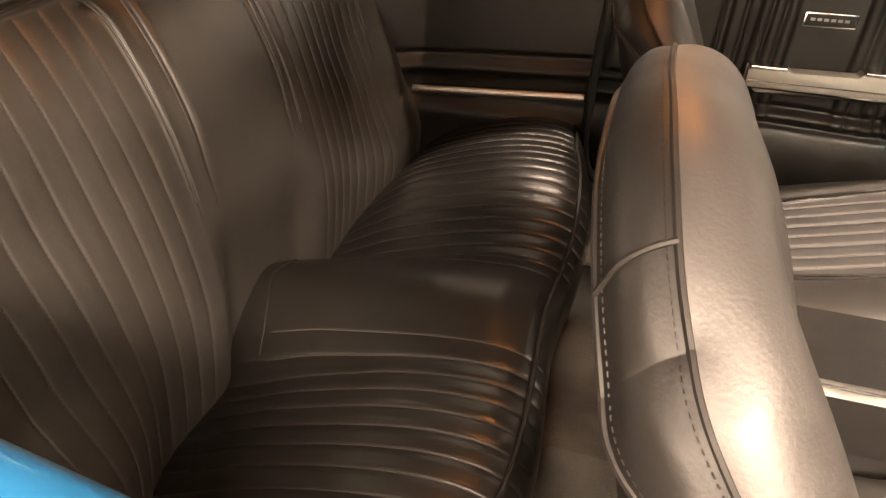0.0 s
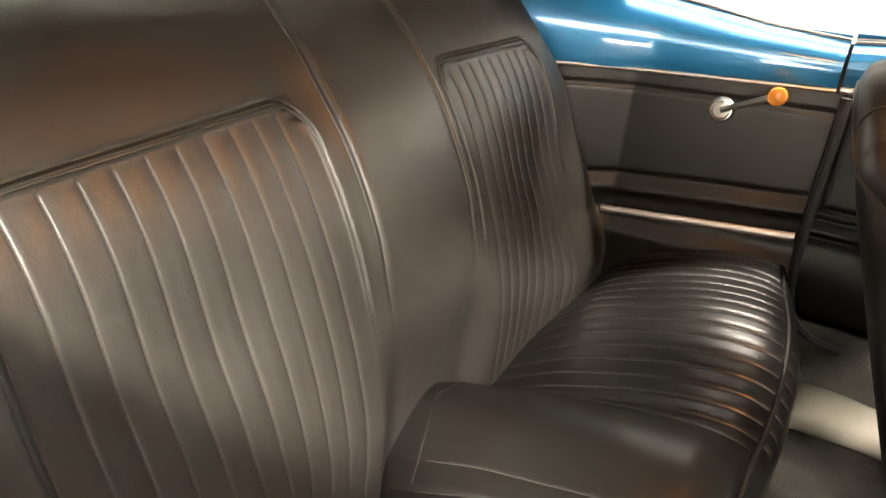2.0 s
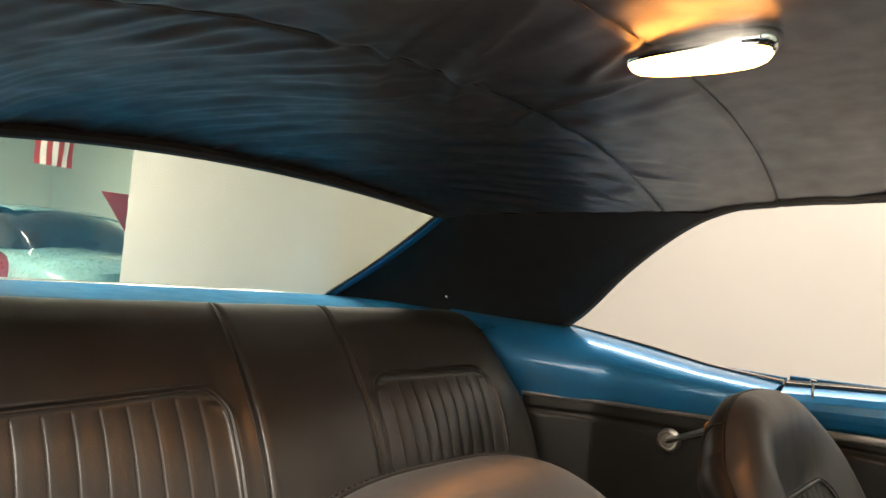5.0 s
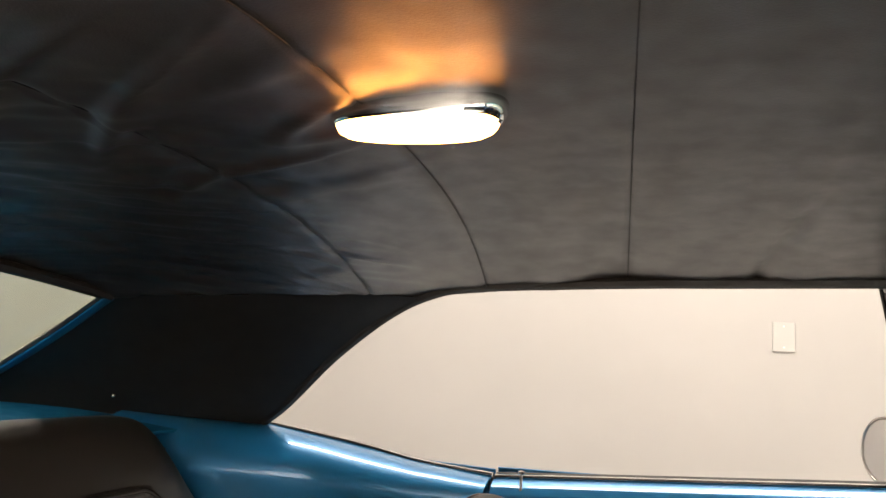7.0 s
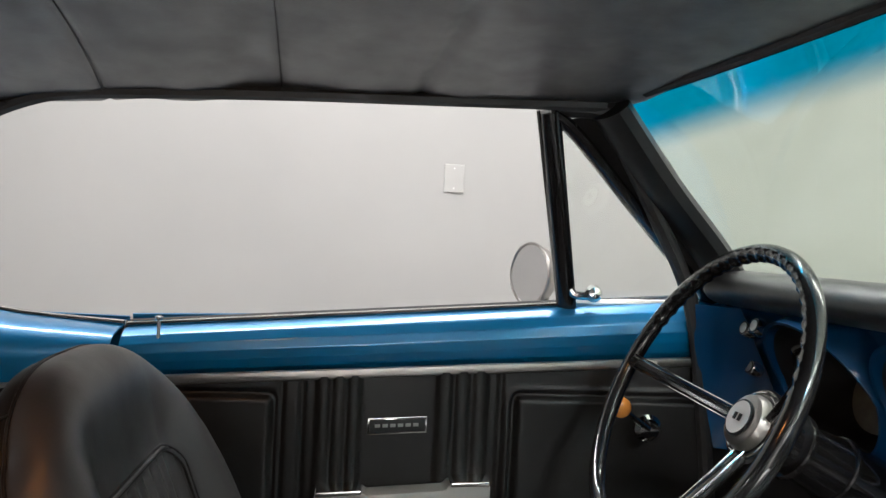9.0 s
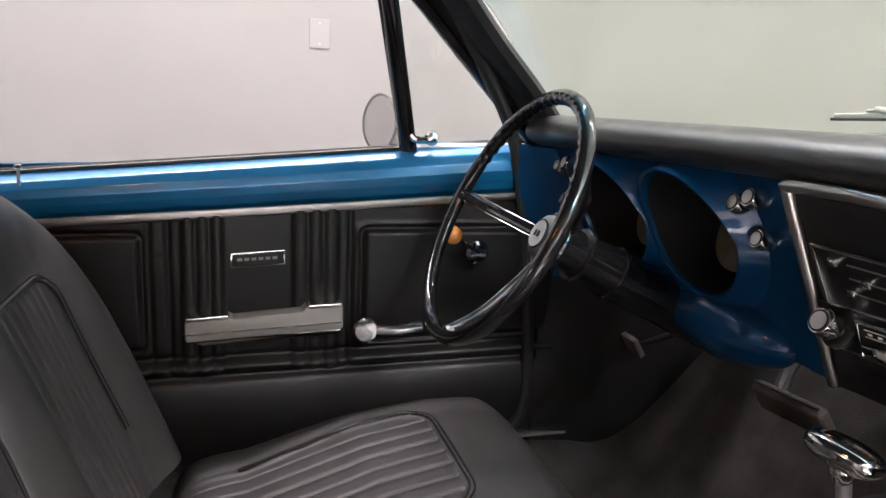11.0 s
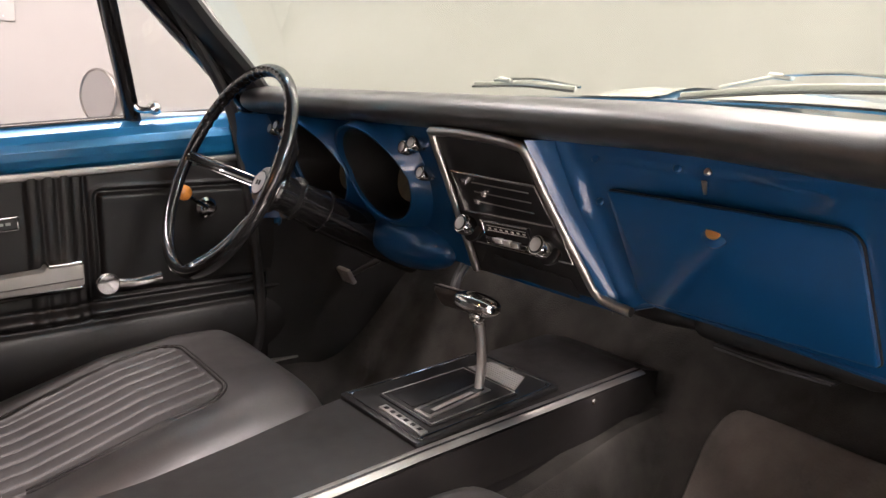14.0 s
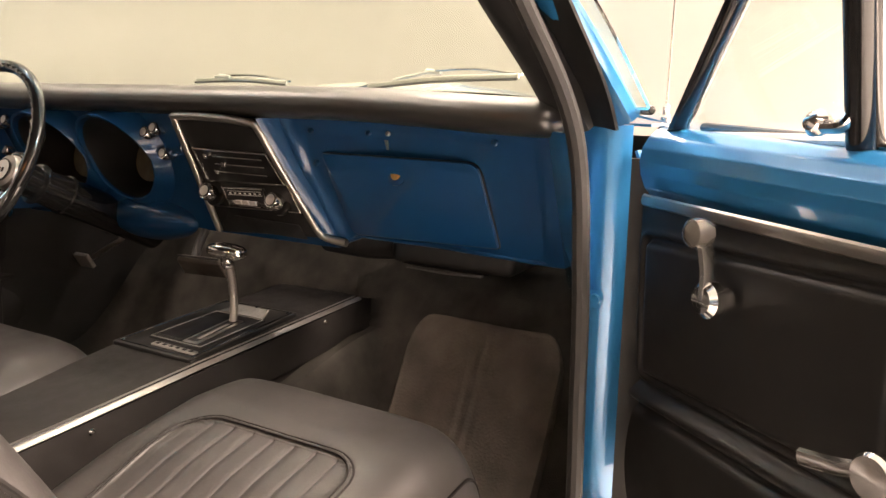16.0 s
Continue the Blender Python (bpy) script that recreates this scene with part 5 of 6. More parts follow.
part("bezel", mesh_of("bezel", *lamp_shell([(0.97, 0.008), (1.0, 0.004), (1.0, 0.0), (0.985, -0.006), (0.95, -0.012), (0.925, -0.0135), (0.90, -0.013), (0.89, -0.010)]), CHROME), lamp, "chrome bezel")
part("lens", mesh_of("lens", *lamp_shell([(0.91, -0.009), (0.91, -0.013), (0.895, -0.0165), (0.86, -0.0200), (0.78, -0.0230), (0.62, -0.0250), (0.35, -0.0262), (0.08, -0.0265)]), LENS), lamp, "glowing white lens")
for u in (-0.074, 0.073):
    part("screw", mesh_of("screw", *lathe([(0.0030, 0), (0.0030, 0.0012), (0.0012, 0.0022)], 10), CHROME), lamp, m=oriented((u, 0, -0.0125), (0, 0, -1), (0, 1, 0)))

# ---------------------------------------------------------------- dashboard
def fx(z, y=0.0):
    """Dashboard face: further forward towards its foot, drawn back a little at both ends."""
    return 1.55 - 0.354 * z - 0.045 * smooth01((y - 0.15) / 0.5) - 0.035 * smooth01((-y - 0.30) / 0.35)


dash = thing("dashboard", "blue painted dashboard with black padded top and chrome trim", "dashboard")
PADP = [(1.205, 0.995), (1.172, 0.992), (1.150, 1.002), (1.143, 1.018), (1.155, 1.036), (1.19, 1.045), (1.27, 1.044), (1.40, 1.040), (1.52, 1.020)]
PADS = spline([(x, 0, z) for x, z in PADP], 8)


def pad(a, b):
    y = lerp(0.705, -0.66, a)
    i = b * (len(PADS) - 1)
    k = int(min(i, len(PADS) - 2))
    p = PADS[k].lerp(PADS[k + 1], i - k)
    u = abs(2 * a - 1)
    lim = 1.46 - 0.26 * u ** 2
    x = p.x if p.x < 1.19 else lerp(1.19, lim, (p.x - 1.19) / 0.33)
    x += fx(0.99, y) - fx(0.99)
    # rounded ends
    e = 1 - math.sqrt(max(0.0, 1 - max(0.0, (abs(y - 0.0225) - 0.6525) / 0.030) ** 2)) if abs(y - 0.0225) > 0.6525 else 0.0
    x, z = lerp(x, 1.175, 0.55 * e) if x < 1.19 else x, lerp(p.z, 1.018, 0.6 * e)
    return (x, y, z - 0.012 * smooth01((-y - 0.25) / 0.4))


v, f = sheet(pad, 160, 64)
part("dash_pad", mesh_of("dash_pad", v, f, DASHPAD), dash, "black grained padded dash top")
for yy in (0.705, -0.66):
    pts = [pad(0 if yy > 0 else 1, j / 40) for j in range(41)]
    part("pad_end", mesh_of("pad_end", pts, [tuple(range(41)) if yy < 0 else tuple(reversed(range(41)))], DASHPAD, smooth=False), dash)

PODS = (0.486, 0.306)
NY, NZ = 270, 56
verts, faces = [], []
for i in range(NY + 1):
    y = lerp(0.705, -0.64, i / NY)
    for j in range(NZ + 1):
        z = lerp(0.755 + 0.028 * smooth01((-y - 0.18) / 0.05), 1.0, j / NZ)
        d = box_dist(y, z, -0.615, -0.150, 0.768, 0.978, 0.03)
        flare = ridge((y + 0.122 + (0.985 - z) * 0.34), 0.016)
        verts.append((fx(z, y) + 0.003 * smooth01(-d / 0.012) - 0.014 * flare, y, z))
for i in range(NY):
    for j in range(NZ):
        y, z = lerp(0.705, -0.64, (i + 0.5) / NY), lerp(0.755, 1.0, (j + 0.5) / NZ)
        if min(math.hypot(y - c, z - 0.898) for c in PODS) > 0.088:
            w = NZ + 1
            faces.append((i * w + j, (i + 1) * w + j, (i + 1) * w + j + 1, i * w + j + 1))
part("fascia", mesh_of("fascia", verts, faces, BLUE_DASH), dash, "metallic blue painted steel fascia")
lip = [(fx(z, y) + 0.004, y, z) for y, z in ((0.16, 0.756), (-0.1, 0.756), (-0.18, 0.757), (-0.21, 0.772), (-0.24, 0.784), (-0.4, 0.784), (-0.5, 0.784), (-0.6, 0.784), (-0.64, 0.784))]
part("fascia_lip", mesh_of("fascia_lip", *tube(lip, 0.004, 8), BLUE_DASH), dash)


def on_dash(u, w, h):
    """u across (left is plus), w height on the face, h out towards the seats."""
    return (fx(w, u) - h, u, w)


def on_stack(u, w, h):
    return (1.602 - 0.45 * w - h, u, w)


# instrument pods
for cy in PODS:
    pod = []
    nseg, rings = 48, [(0.082, 0.020), (0.084, 0.027), (0.088, 0.028), (0.094, 0.020), (0.106, 0.004), (0.116, -0.006)]
    verts, faces = [], []
    for r, h in rings:
        for k in range(nseg):
            t = 2 * math.pi * k / nseg
            hh = h + 0.022 * max(0, math.sin(t)) * max(0, h) / 0.02
            yy = cy + r * 0.98 * math.cos(t)
            verts.append(on_dash(max(yy, 0.3975) if cy > 0.4 else min(yy, 0.3945), 0.898 + r * math.sin(t), hh))
    for i in range(len(rings) - 1):
        for k in range(nseg):
            faces.append((i * nseg + k, i * nseg + (k + 1) % nseg, (i + 1) * nseg + (k + 1) % nseg, (i + 1) * nseg + k))
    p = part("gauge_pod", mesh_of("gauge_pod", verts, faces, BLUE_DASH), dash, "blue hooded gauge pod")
    verts, faces = [], []
    for r, h in [(0.082, 0.021), (0.076, -0.03), (0.066, -0.09), (0.003, -0.091)]:
        for k in range(nseg):
            t = 2 * math.pi * k / nseg
            hh = h + 0.022 * max(0, math.sin(t)) * max(0, h) / 0.02
            verts.append(on_dash(cy + r * 0.98 * math.cos(t), 0.898 + r * math.sin(t), hh))
    for i in range(3):
        for k in range(nseg):
            faces.append((i * nseg + k, i * nseg + (k + 1) % nseg, (i + 1) * nseg + (k + 1) % nseg, (i + 1) * nseg + k))
    part("gauge_bowl", mesh_of("gauge_bowl", verts, faces, BLACK_SATIN), p, "deep black gauge bowl")
    part("gauge_face", mesh_of("gauge_face", *lathe([(0.056, 0), (0.056, 0.002)], 32), GAUGE), p, "shaded gauge dial", m=oriented(on_dash(cy, 0.898, -0.062), (-1, 0, 0.35)))

# knurled knobs on the fascia
def knob(name, place, r, parent, normal=(-1, 0, 0.3), length=0.028):
    prof = [(r * 0.55, 0), (r * 0.55, length * 0.3), (r * 0.92, length * 0.35), (r, length * 0.5), (r, length * 0.85), (r * 0.85, length), (r * 0.3, length * 1.02)]
    k = part(name, mesh_of(name, *lathe(prof, 28), CHROME), parent, "knurled chrome knob", m=oriented(place, normal))
    part("knob_face", mesh_of("knob_face", *lathe([(r * 0.78, length * 1.0), (r * 0.78, length * 1.035), (r * 0.70, length * 1.04)], 24), BLACK_GLOSS), k, m=Matrix())
    part("knob_cap", mesh_of("knob_cap", *lathe([(r * 0.62, length * 1.0), (r * 0.62, length * 1.05), (r * 0.5, length * 1.06)], 24), BRUSHED), k, m=Matrix())
    return k


for y, z in ((0.632, 0.953), (0.602, 0.960), (0.648, 0.893), (0.219, 0.947), (0.190, 0.957), (0.188, 0.907)):
    knob("dash_knob", on_dash(y, z, 0.0), 0.013, dash)

# centre stack
stack = part("control_panel", mesh_bm("control_panel", prism(rounded([(0.096, 0.992), (-0.098, 0.9895), (-0.168, 0.775), (0.095, 0.760)], [0.006, 0.02, 0.02, 0.004], 6), 0.03,
             lambda u, w, h: on_stack(u, w, h - 0.03), 0.003), BLACK_SATIN), dash, "black centre control panel")
trim = spline([on_stack(0.095, 0.762, 0.003), on_stack(0.0955, 0.90, 0.003), on_stack(0.0965, 0.980, 0.003), on_stack(0.088, 0.9895, 0.003), on_stack(0.0, 0.9895, 0.003), on_stack(-0.080, 0.983, 0.003),
               on_stack(-0.100, 0.972, 0.003), on_stack(-0.118, 0.915, 0.003), on_stack(-0.150, 0.825, 0.003), on_stack(-0.166, 0.785, 0.003), on_stack(-0.185, 0.776, 0.003), on_stack(-0.221, 0.772, 0.003)], 6)
part("stack_trim", mesh_of("stack_trim", *tube(trim, 0.006, 12, flat=(0.0075, 0.0065)), POLISHED), dash, "bright chrome trim round the centre panel")
EDGE = spline([(-0.104, 0.990, 0), (-0.110, 0.965, 0), (-0.124, 0.912, 0), (-0.156, 0.824, 0), (-0.174, 0.776, 0)], 6)


def stack_side(a, b):
    p = EDGE[int(round(a * (len(EDGE) - 1)))]
    q, r = Vector(on_stack(p.x, p.y, 0.004)), Vector(on_dash(p.x - 0.027, p.y, 0.001))
    return q.lerp(r, b) + Vector((-0.004, 0, 0.001)) * math.sin(math.pi * b)


v, f = sheet(stack_side, len(EDGE) - 1, 12)
part("panel_side", mesh_of("panel_side", v, f, BLUE_DASH), dash, "bright blue flare beside the control panel")
heat = part("heater_panel", mesh_bm("heater_panel", prism(rounded([(0.079, 0.930), (-0.100, 0.928), (-0.118, 0.874), (0.070, 0.868)], 0.003, 3), 0.004, on_stack, 0.001), BLACK_GLOSS), dash, "heater control panel with three slots")
for i, zz in enumerate((0.917, 0.903, 0.888)):
    part("slot", mesh_bm("slot", prism(rounded([(0.035, zz + 0.0012), (-0.085, zz + 0.0006), (-0.085, zz - 0.0012), (0.035, zz - 0.0006)], 0.0004, 2), 0.0052, on_stack, 0.0004), BRUSHED), heat)
    uu = (0.050, 0.012, 0.034)[i]
    part("slider", mesh_bm("slider", prism(rounded([(uu + 0.005, zz + 0.005), (uu - 0.005, zz + 0.005), (uu - 0.005, zz - 0.005), (uu + 0.005, zz - 0.005)], 0.002, 2), 0.010, on_stack, 0.002), CHROME), heat)
hp = [on_stack(0.079, 0.930, 0.004), on_stack(-0.100, 0.928, 0.004), on_stack(-0.118, 0.874, 0.004), on_stack(0.070, 0.868, 0.004)]
part("heater_frame", mesh_of("heater_frame", *tube(hp, 0.002, 6, closed=True), CHROME), dash)
radio = part("radio", mesh_bm("radio", prism(rounded([(0.090, 0.866), (-0.126, 0.872), (-0.136, 0.824), (0.088, 0.818)], 0.003, 3), 0.005, on_stack, 0.001), BLACK_GLOSS), dash, "chrome faced push-button radio")
part("radio_dial", mesh_bm("radio_dial", prism(rounded([(0.036, 0.860), (-0.069, 0.864), (-0.072, 0.823), (0.034, 0.820)], 0.002, 2), 0.008, on_stack, 0.001), BLACK_GLOSS), radio, "black radio dial plate")
dial = [on_stack(0.034, 0.8585, 0.009), on_stack(-0.067, 0.8625, 0.009), on_stack(-0.070, 0.8245, 0.009), on_stack(0.032, 0.8215, 0.009)]
part("dial_frame", mesh_of("dial_frame", *tube(dial, 0.0024, 8, closed=True), CHROME), radio, "bright dial frame")
for zz in (0.0, -0.0075):
    part("dial_rule", mesh_of("dial_rule", *tube([on_stack(0.026, 0.8520 + zz, 0.0085), on_stack(-0.060, 0.8555 + zz, 0.0085)], 0.0006, 6), WHITE_MARK), radio)
for k in range(7):
    u0 = 0.022 - k * 0.0125
    part("dial_mark", mesh_bm("dial_mark", prism([(u0, 0.8466 + 0.0005 * k), (u0 - 0.005, 0.8468 + 0.0005 * k), (u0 - 0.005, 0.8496 + 0.0005 * k), (u0, 0.8494 + 0.0005 * k)], 0.0092, on_stack, 0.0002), WHITE_MARK), radio)
for k in range(5):
    u0 = 0.028 - k * 0.0185
    part("push_button", mesh_bm("push_button", prism(rounded([(u0, 0.8355), (u0 - 0.0155, 0.8362), (u0 - 0.0158, 0.8275), (u0 - 0.0003, 0.8268)], 0.0015, 2), 0.016, on_stack, 0.0015), SILVER if k % 4 else CHROME), radio, "bright push button")
edge = [on_stack(0.088, 0.8165, 0.0052), on_stack(-0.137, 0.8225, 0.0052), on_stack(-0.127, 0.873, 0.0052)]
part("radio_edge", mesh_of("radio_edge", *tube(edge, 0.0010, 6), BRUSHED), radio, "thin bright edge")
for u, w in ((0.0635, 0.838), (-0.0985, 0.834)):
    knob("radio_knob", on_stack(u, w, 0.004), 0.016, radio, (-1, 0, 0.42), 0.034)
    part("knob_ring", mesh_of("knob_ring", *lathe([(0.021, 0), (0.021, 0.006), (0.017, 0.008)], 28), BLACK_GLOSS), radio, m=oriented(on_stack(u, w, 0.003), (-1, 0, 0.42)))
part("ash_door", mesh_bm("ash_door", prism(rounded([(0.040, 0.800), (-0.120, 0.796), (-0.130, 0.768), (0.038, 0.770)], 0.004, 3), 0.003, on_stack, 0.001), BLACK_SATIN), dash, "black ashtray door")

# glove box
part("glovebox_frame", mesh_bm("glovebox_frame", prism(rounded([(-0.1930, 0.9350), (-0.5080, 0.9369), (-0.5290, 0.7970), (-0.2247, 0.7845)], [0.006, 0.022, 0.010, 0.025], 6), 0.006, lambda u, w, h: on_dash(u, w, h - 0.005), 0.001), BLACK_SATIN), dash, "dark gap round the glove box door")
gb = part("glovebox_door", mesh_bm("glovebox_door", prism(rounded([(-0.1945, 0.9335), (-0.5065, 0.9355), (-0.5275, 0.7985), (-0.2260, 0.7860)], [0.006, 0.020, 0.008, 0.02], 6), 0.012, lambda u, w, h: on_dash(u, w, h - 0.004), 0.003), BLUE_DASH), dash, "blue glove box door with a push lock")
part("lock_ring", mesh_of("lock_ring", *lathe([(0.018, 0), (0.0175, 0.003), (0.0125, 0.006)], 28), BLUE_DASH), gb, m=oriented(on_dash(-0.350, 0.905, 0.0098), (-1, 0, 0.35)))
part("lock_core", mesh_of("lock_core", *lathe([(0.0095, 0), (0.0095, 0.0078), (0.004, 0.0084)], 20), BRASS), gb, "brass lock cylinder", m=oriented(on_dash(-0.350, 0.905, 0.0098), (-1, 0, 0.35)))

for u, w in ((-0.180, 0.972), (-0.176, 0.915), (-0.300, 0.972), (-0.540, 0.968)):
    part("dash_screw", mesh_of("dash_screw", *lathe([(0.006, 0), (0.006, 0.001), (0.004, 0.0028), (0.001, 0.003)], 14), BLUE_DASH), dash, "blue painted screw head", m=oriented(on_dash(u, w, 0.0), (-1, 0, 0.35)))
part("latch_striker", mesh_bm("latch_striker", prism(rounded([(-0.330, 0.962), (-0.337, 0.962), (-0.336, 0.952), (-0.335, 0.946), (-0.331, 0.946), (-0.331, 0.952)], 0.001, 3), 0.0025, on_dash, 0.001), TRIM_DULL), dash, "small metal latch tab above the glove box")
part("map_light", mesh_of("map_light", *lathe([(0.004, 0), (0.0045, 0.003), (0.003, 0.005)], 14), TRIM_DULL), dash, m=oriented(on_dash(-0.340, 0.972, 0.0), (-1, 0, 0.35)))

# ---------------------------------------------------------------- steering wheel and column
RC, RT, RR = Vector((0.964, 0.430, 0.905)), radians(26.5), 0.189
AX = Vector((-math.cos(RT), 0, math.sin(RT)))
WU, WV = Vector((0, 1, 0)), Vector((math.sin(RT), 0, math.cos(RT)))
wheel = thing("steering_wheel", "glossy black three-spoke steering wheel with chrome centre", "steering wheel")


def wheel_at(r, ang, back=0.0):
    return RC + (WU * math.cos(ang) + WV * math.sin(ang)) * r - AX * back


ring = [wheel_at(RR, 2 * math.pi * k / 120) for k in range(120)]
verts, faces = [], []
for k in range(240):
    a = 2 * math.pi * k / 240
    c = wheel_at(RR, a)
    o = (WU * math.cos(a) + WV * math.sin(a))
    grip = 0.0012 * math.cos(60 * a) if 0.1 < (a / math.pi) % 2 < 0.95 else 0
    for j in range(12):
        t = 2 * math.pi * j / 12
        rr = 0.0112 + (grip if math.cos(t) < 0 else 0)
        verts.append(c + o * (rr * math.cos(t)) + AX * (rr * math.sin(t)))
for k in range(240):
    for j in range(12):
        faces.append((k * 12 + j, k * 12 + (j + 1) % 12, ((k + 1) % 240) * 12 + (j + 1) % 12, ((k + 1) % 240) * 12 + j))
part("rim", mesh_of("rim", verts, faces, BLACK_LACQUER), wheel, "glossy black rim with finger grips")
HUBC = Vector((1.040, 0.418, 0.870))
for ang in (152, 2, 261):
    a = radians(ang)
    e = wheel_at(RR - 0.008, a)
    o = (e - RC).normalized()
    st = HUBC + (WU * math.cos(a) + WV * math.sin(a)) * 0.035
    mid = st.lerp(e, 0.6) - AX * 0.012
    path = spline([tuple(st), tuple(mid), tuple(st.lerp(e, 0.88) - AX * 0.006), tuple(e)], 8)
    sp = part("spoke", mesh_of("spoke", *tube(path, 0.012, 10, flat=(0.013, 0.006)), BLACK_LACQUER), wheel)
    part("spoke_tip", mesh_of("spoke_tip", *tube(path[-4:], 0.012, 10, flat=(0.0140, 0.0080)), CHROME), sp, "chrome spoke tip")
    sidev = AX.cross(o).normalized()
    for sg in (-1, 1):
        part("spoke_trim", mesh_of("spoke_trim", *tube([p + sidev * 0.009 * sg + AX * 0.006 for p in path], 0.0012, 6), CHROME), sp, "bright spoke edge")
hubm = oriented(HUBC, AX)
part("horn_ring", mesh_of("horn_ring", *lathe([(0.034, -0.012), (0.045, -0.010), (0.047, -0.002), (0.045, 0.003), (0.036, 0.005)], 40), BLACK_LACQUER), wheel, "black horn ring", m=hubm)
part("hub_bead", mesh_of("hub_bead", *tube([Vector((0.0405 * math.cos(k * math.pi / 24), 0.0405 * math.sin(k * math.pi / 24), 0.0038)) for k in range(48)], 0.0018, 8, closed=True), CHROME), wheel, "bright hub bead", m=hubm)
part("horn_cap", mesh_of("horn_cap", *lathe([(0.0355, 0.0), (0.0350, 0.010), (0.032, 0.017), (0.025, 0.0205), (0.004, 0.0215)], 40), TRIM_DULL), wheel, "brushed silver horn cap", m=hubm)
part("cap_ring", mesh_of("cap_ring", *lathe([(0.023, 0.0220), (0.023, 0.0234), (0.021, 0.0236)], 36), BLACK_SATIN), wheel, m=hubm)
part("cap_disc", mesh_of("cap_disc", *lathe([(0.0205, 0.0222), (0.0205, 0.0240), (0.004, 0.0245)], 36), SILVER), wheel, m=hubm)
for dx in (-0.006, 0.006):
    part("cap_mark", mesh_bm("cap_mark", block(0.006, 0.009, 0.001, 0.0003, at=(dx * 0.8, 0, 0.0248)), BLACK_SATIN), wheel, m=hubm)
part("column", mesh_of("column", *tube([HUBC - AX * 0.012, HUBC - AX * 0.05, HUBC - AX * 0.051, HUBC - AX * 0.12, HUBC - AX * 0.121, HUBC - AX * 0.36], lambda t: 0.034 if t < 0.5 else 0.040, 28), BLACK_LACQUER), wheel, "black steering column")
for dd in (0.055, 0.118):
    part("column_ring", mesh_of("column_ring", *lathe([(0.041, 0), (0.0425, 0.002), (0.0425, 0.006), (0.041, 0.008)], 32), BLACK_LACQUER), wheel, m=oriented(HUBC - AX * dd, AX))
# blue shroud where the column leaves the dash


def shroud_fn(a, b):
    t, q = math.pi * (2 * a - 1), math.pi / 2 * b
    return (fx(0.78, 0.32) + 0.02 - 0.055 * math.cos(q), 0.315 + 0.135 * math.sin(q) * math.cos(t), 0.768 + 0.052 * math.sin(q) * math.sin(t))


v, f = sheet(shroud_fn, 48, 16)
part("column_shroud", mesh_of("column_shroud", v, f, BLUE_DASH), dash, "blue rounded shroud round the column")

# ---------------------------------------------------------------- console and shifter
con = thing("centre_console", "black vinyl centre console with chrome edges and shift plate", "console")


def con_y(x, side=-1):
    """Half width; the driver's side narrows beside the seat."""
    if side > 0:
        return table([(0.42, 0.040), (0.70, 0.042), (0.82, 0.062), (0.95, 0.090), (1.02, 0.100), (1.50, 0.104)], x)
    return table([(0.42, 0.105), (0.75, 0.105), (1.0, 0.100), (1.44, 0.104), (1.50, 0.104)], x)


def con_z(x):
    return table([(0.42, 0.575), (0.9, 0.592), (1.44, 0.612), (1.50, 0.595)], x)


def con_fn(a, b):
    x = lerp(0.42, 1.50, a)
    t = 2 * b - 1
    w = con_y(x, 1 if t > 0 else -1)
    if abs(t) < 0.6:
        return (x, t / 0.6 * w, con_z(x))
    k = (abs(t) - 0.6) / 0.4
    return (x, math.copysign(w + 0.035 * max(0.0, k - 0.4) / 0.6, t), con_z(x) - 0.006 * min(1, k * 8) - 0.20 * k * lerp(1, 0.5, smooth01((a - 0.80) / 0.2)))


v, f = sheet(con_fn, 60, 40)
part("console_body", mesh_of("console_body", v, f, CONSOLE), con)
v, f = sheet(lambda a, b: (0.42 - 0.01 * b, lerp(-0.09, 0.035, a), lerp(0.40, 0.565, b)), 6, 4, 0.01)
part("console_end", mesh_of("console_end", v, f, CONSOLE), con)
for s in (-1,):
    part("console_trim", mesh_of("console_trim", *tube([(x, s * (con_y(x) + 0.004), con_z(x) - 0.002) for x in (0.42, 0.6, 0.75, 0.9, 1.0, 1.15, 1.3, 1.44)], 0.007, 8, flat=(0.014, 0.004)), BRUSHED), con, "bright console edge trim")
part("trim_groove", mesh_of("trim_groove", *tube([(x, -(con_y(x) + 0.006), con_z(x) + 0.0022) for x in (0.42, 0.6, 0.75, 0.9, 1.0, 1.15, 1.3, 1.44)], 0.0016, 6), BLACK_SATIN), con, "dark groove along the bright trim")
def panel_low(x):
    return table([(0.42, 0.500), (1.175, 0.520), (1.334, 0.527), (1.49, 0.554)], x)


v, f = sheet(lambda a, b: (lerp(0.42, lerp(1.487, 1.438, b), a), -con_y(1.2) - 0.0115, lerp(panel_low(lerp(0.42, 1.487, a)), con_z(lerp(0.42, 1.438, a)) - 0.008, b)), 40, 6, -0.004)
part("side_panel", mesh_of("side_panel", v, f, CONSOLE), con, "black side panel of the console")
for x, z in ((1.32, 0.590), (0.80, 0.565)):
    part("console_screw", mesh_of("console_screw", *lathe([(0.005, 0), (0.005, 0.001), (0.003, 0.003)], 12), CHROME), con, m=oriented((x, -con_y(1.2) - 0.0155, z), (0, -1, 0.1)))


def plate_at(rise):
    return lambda u, w, h: (u, w, con_z(u) + h + rise)


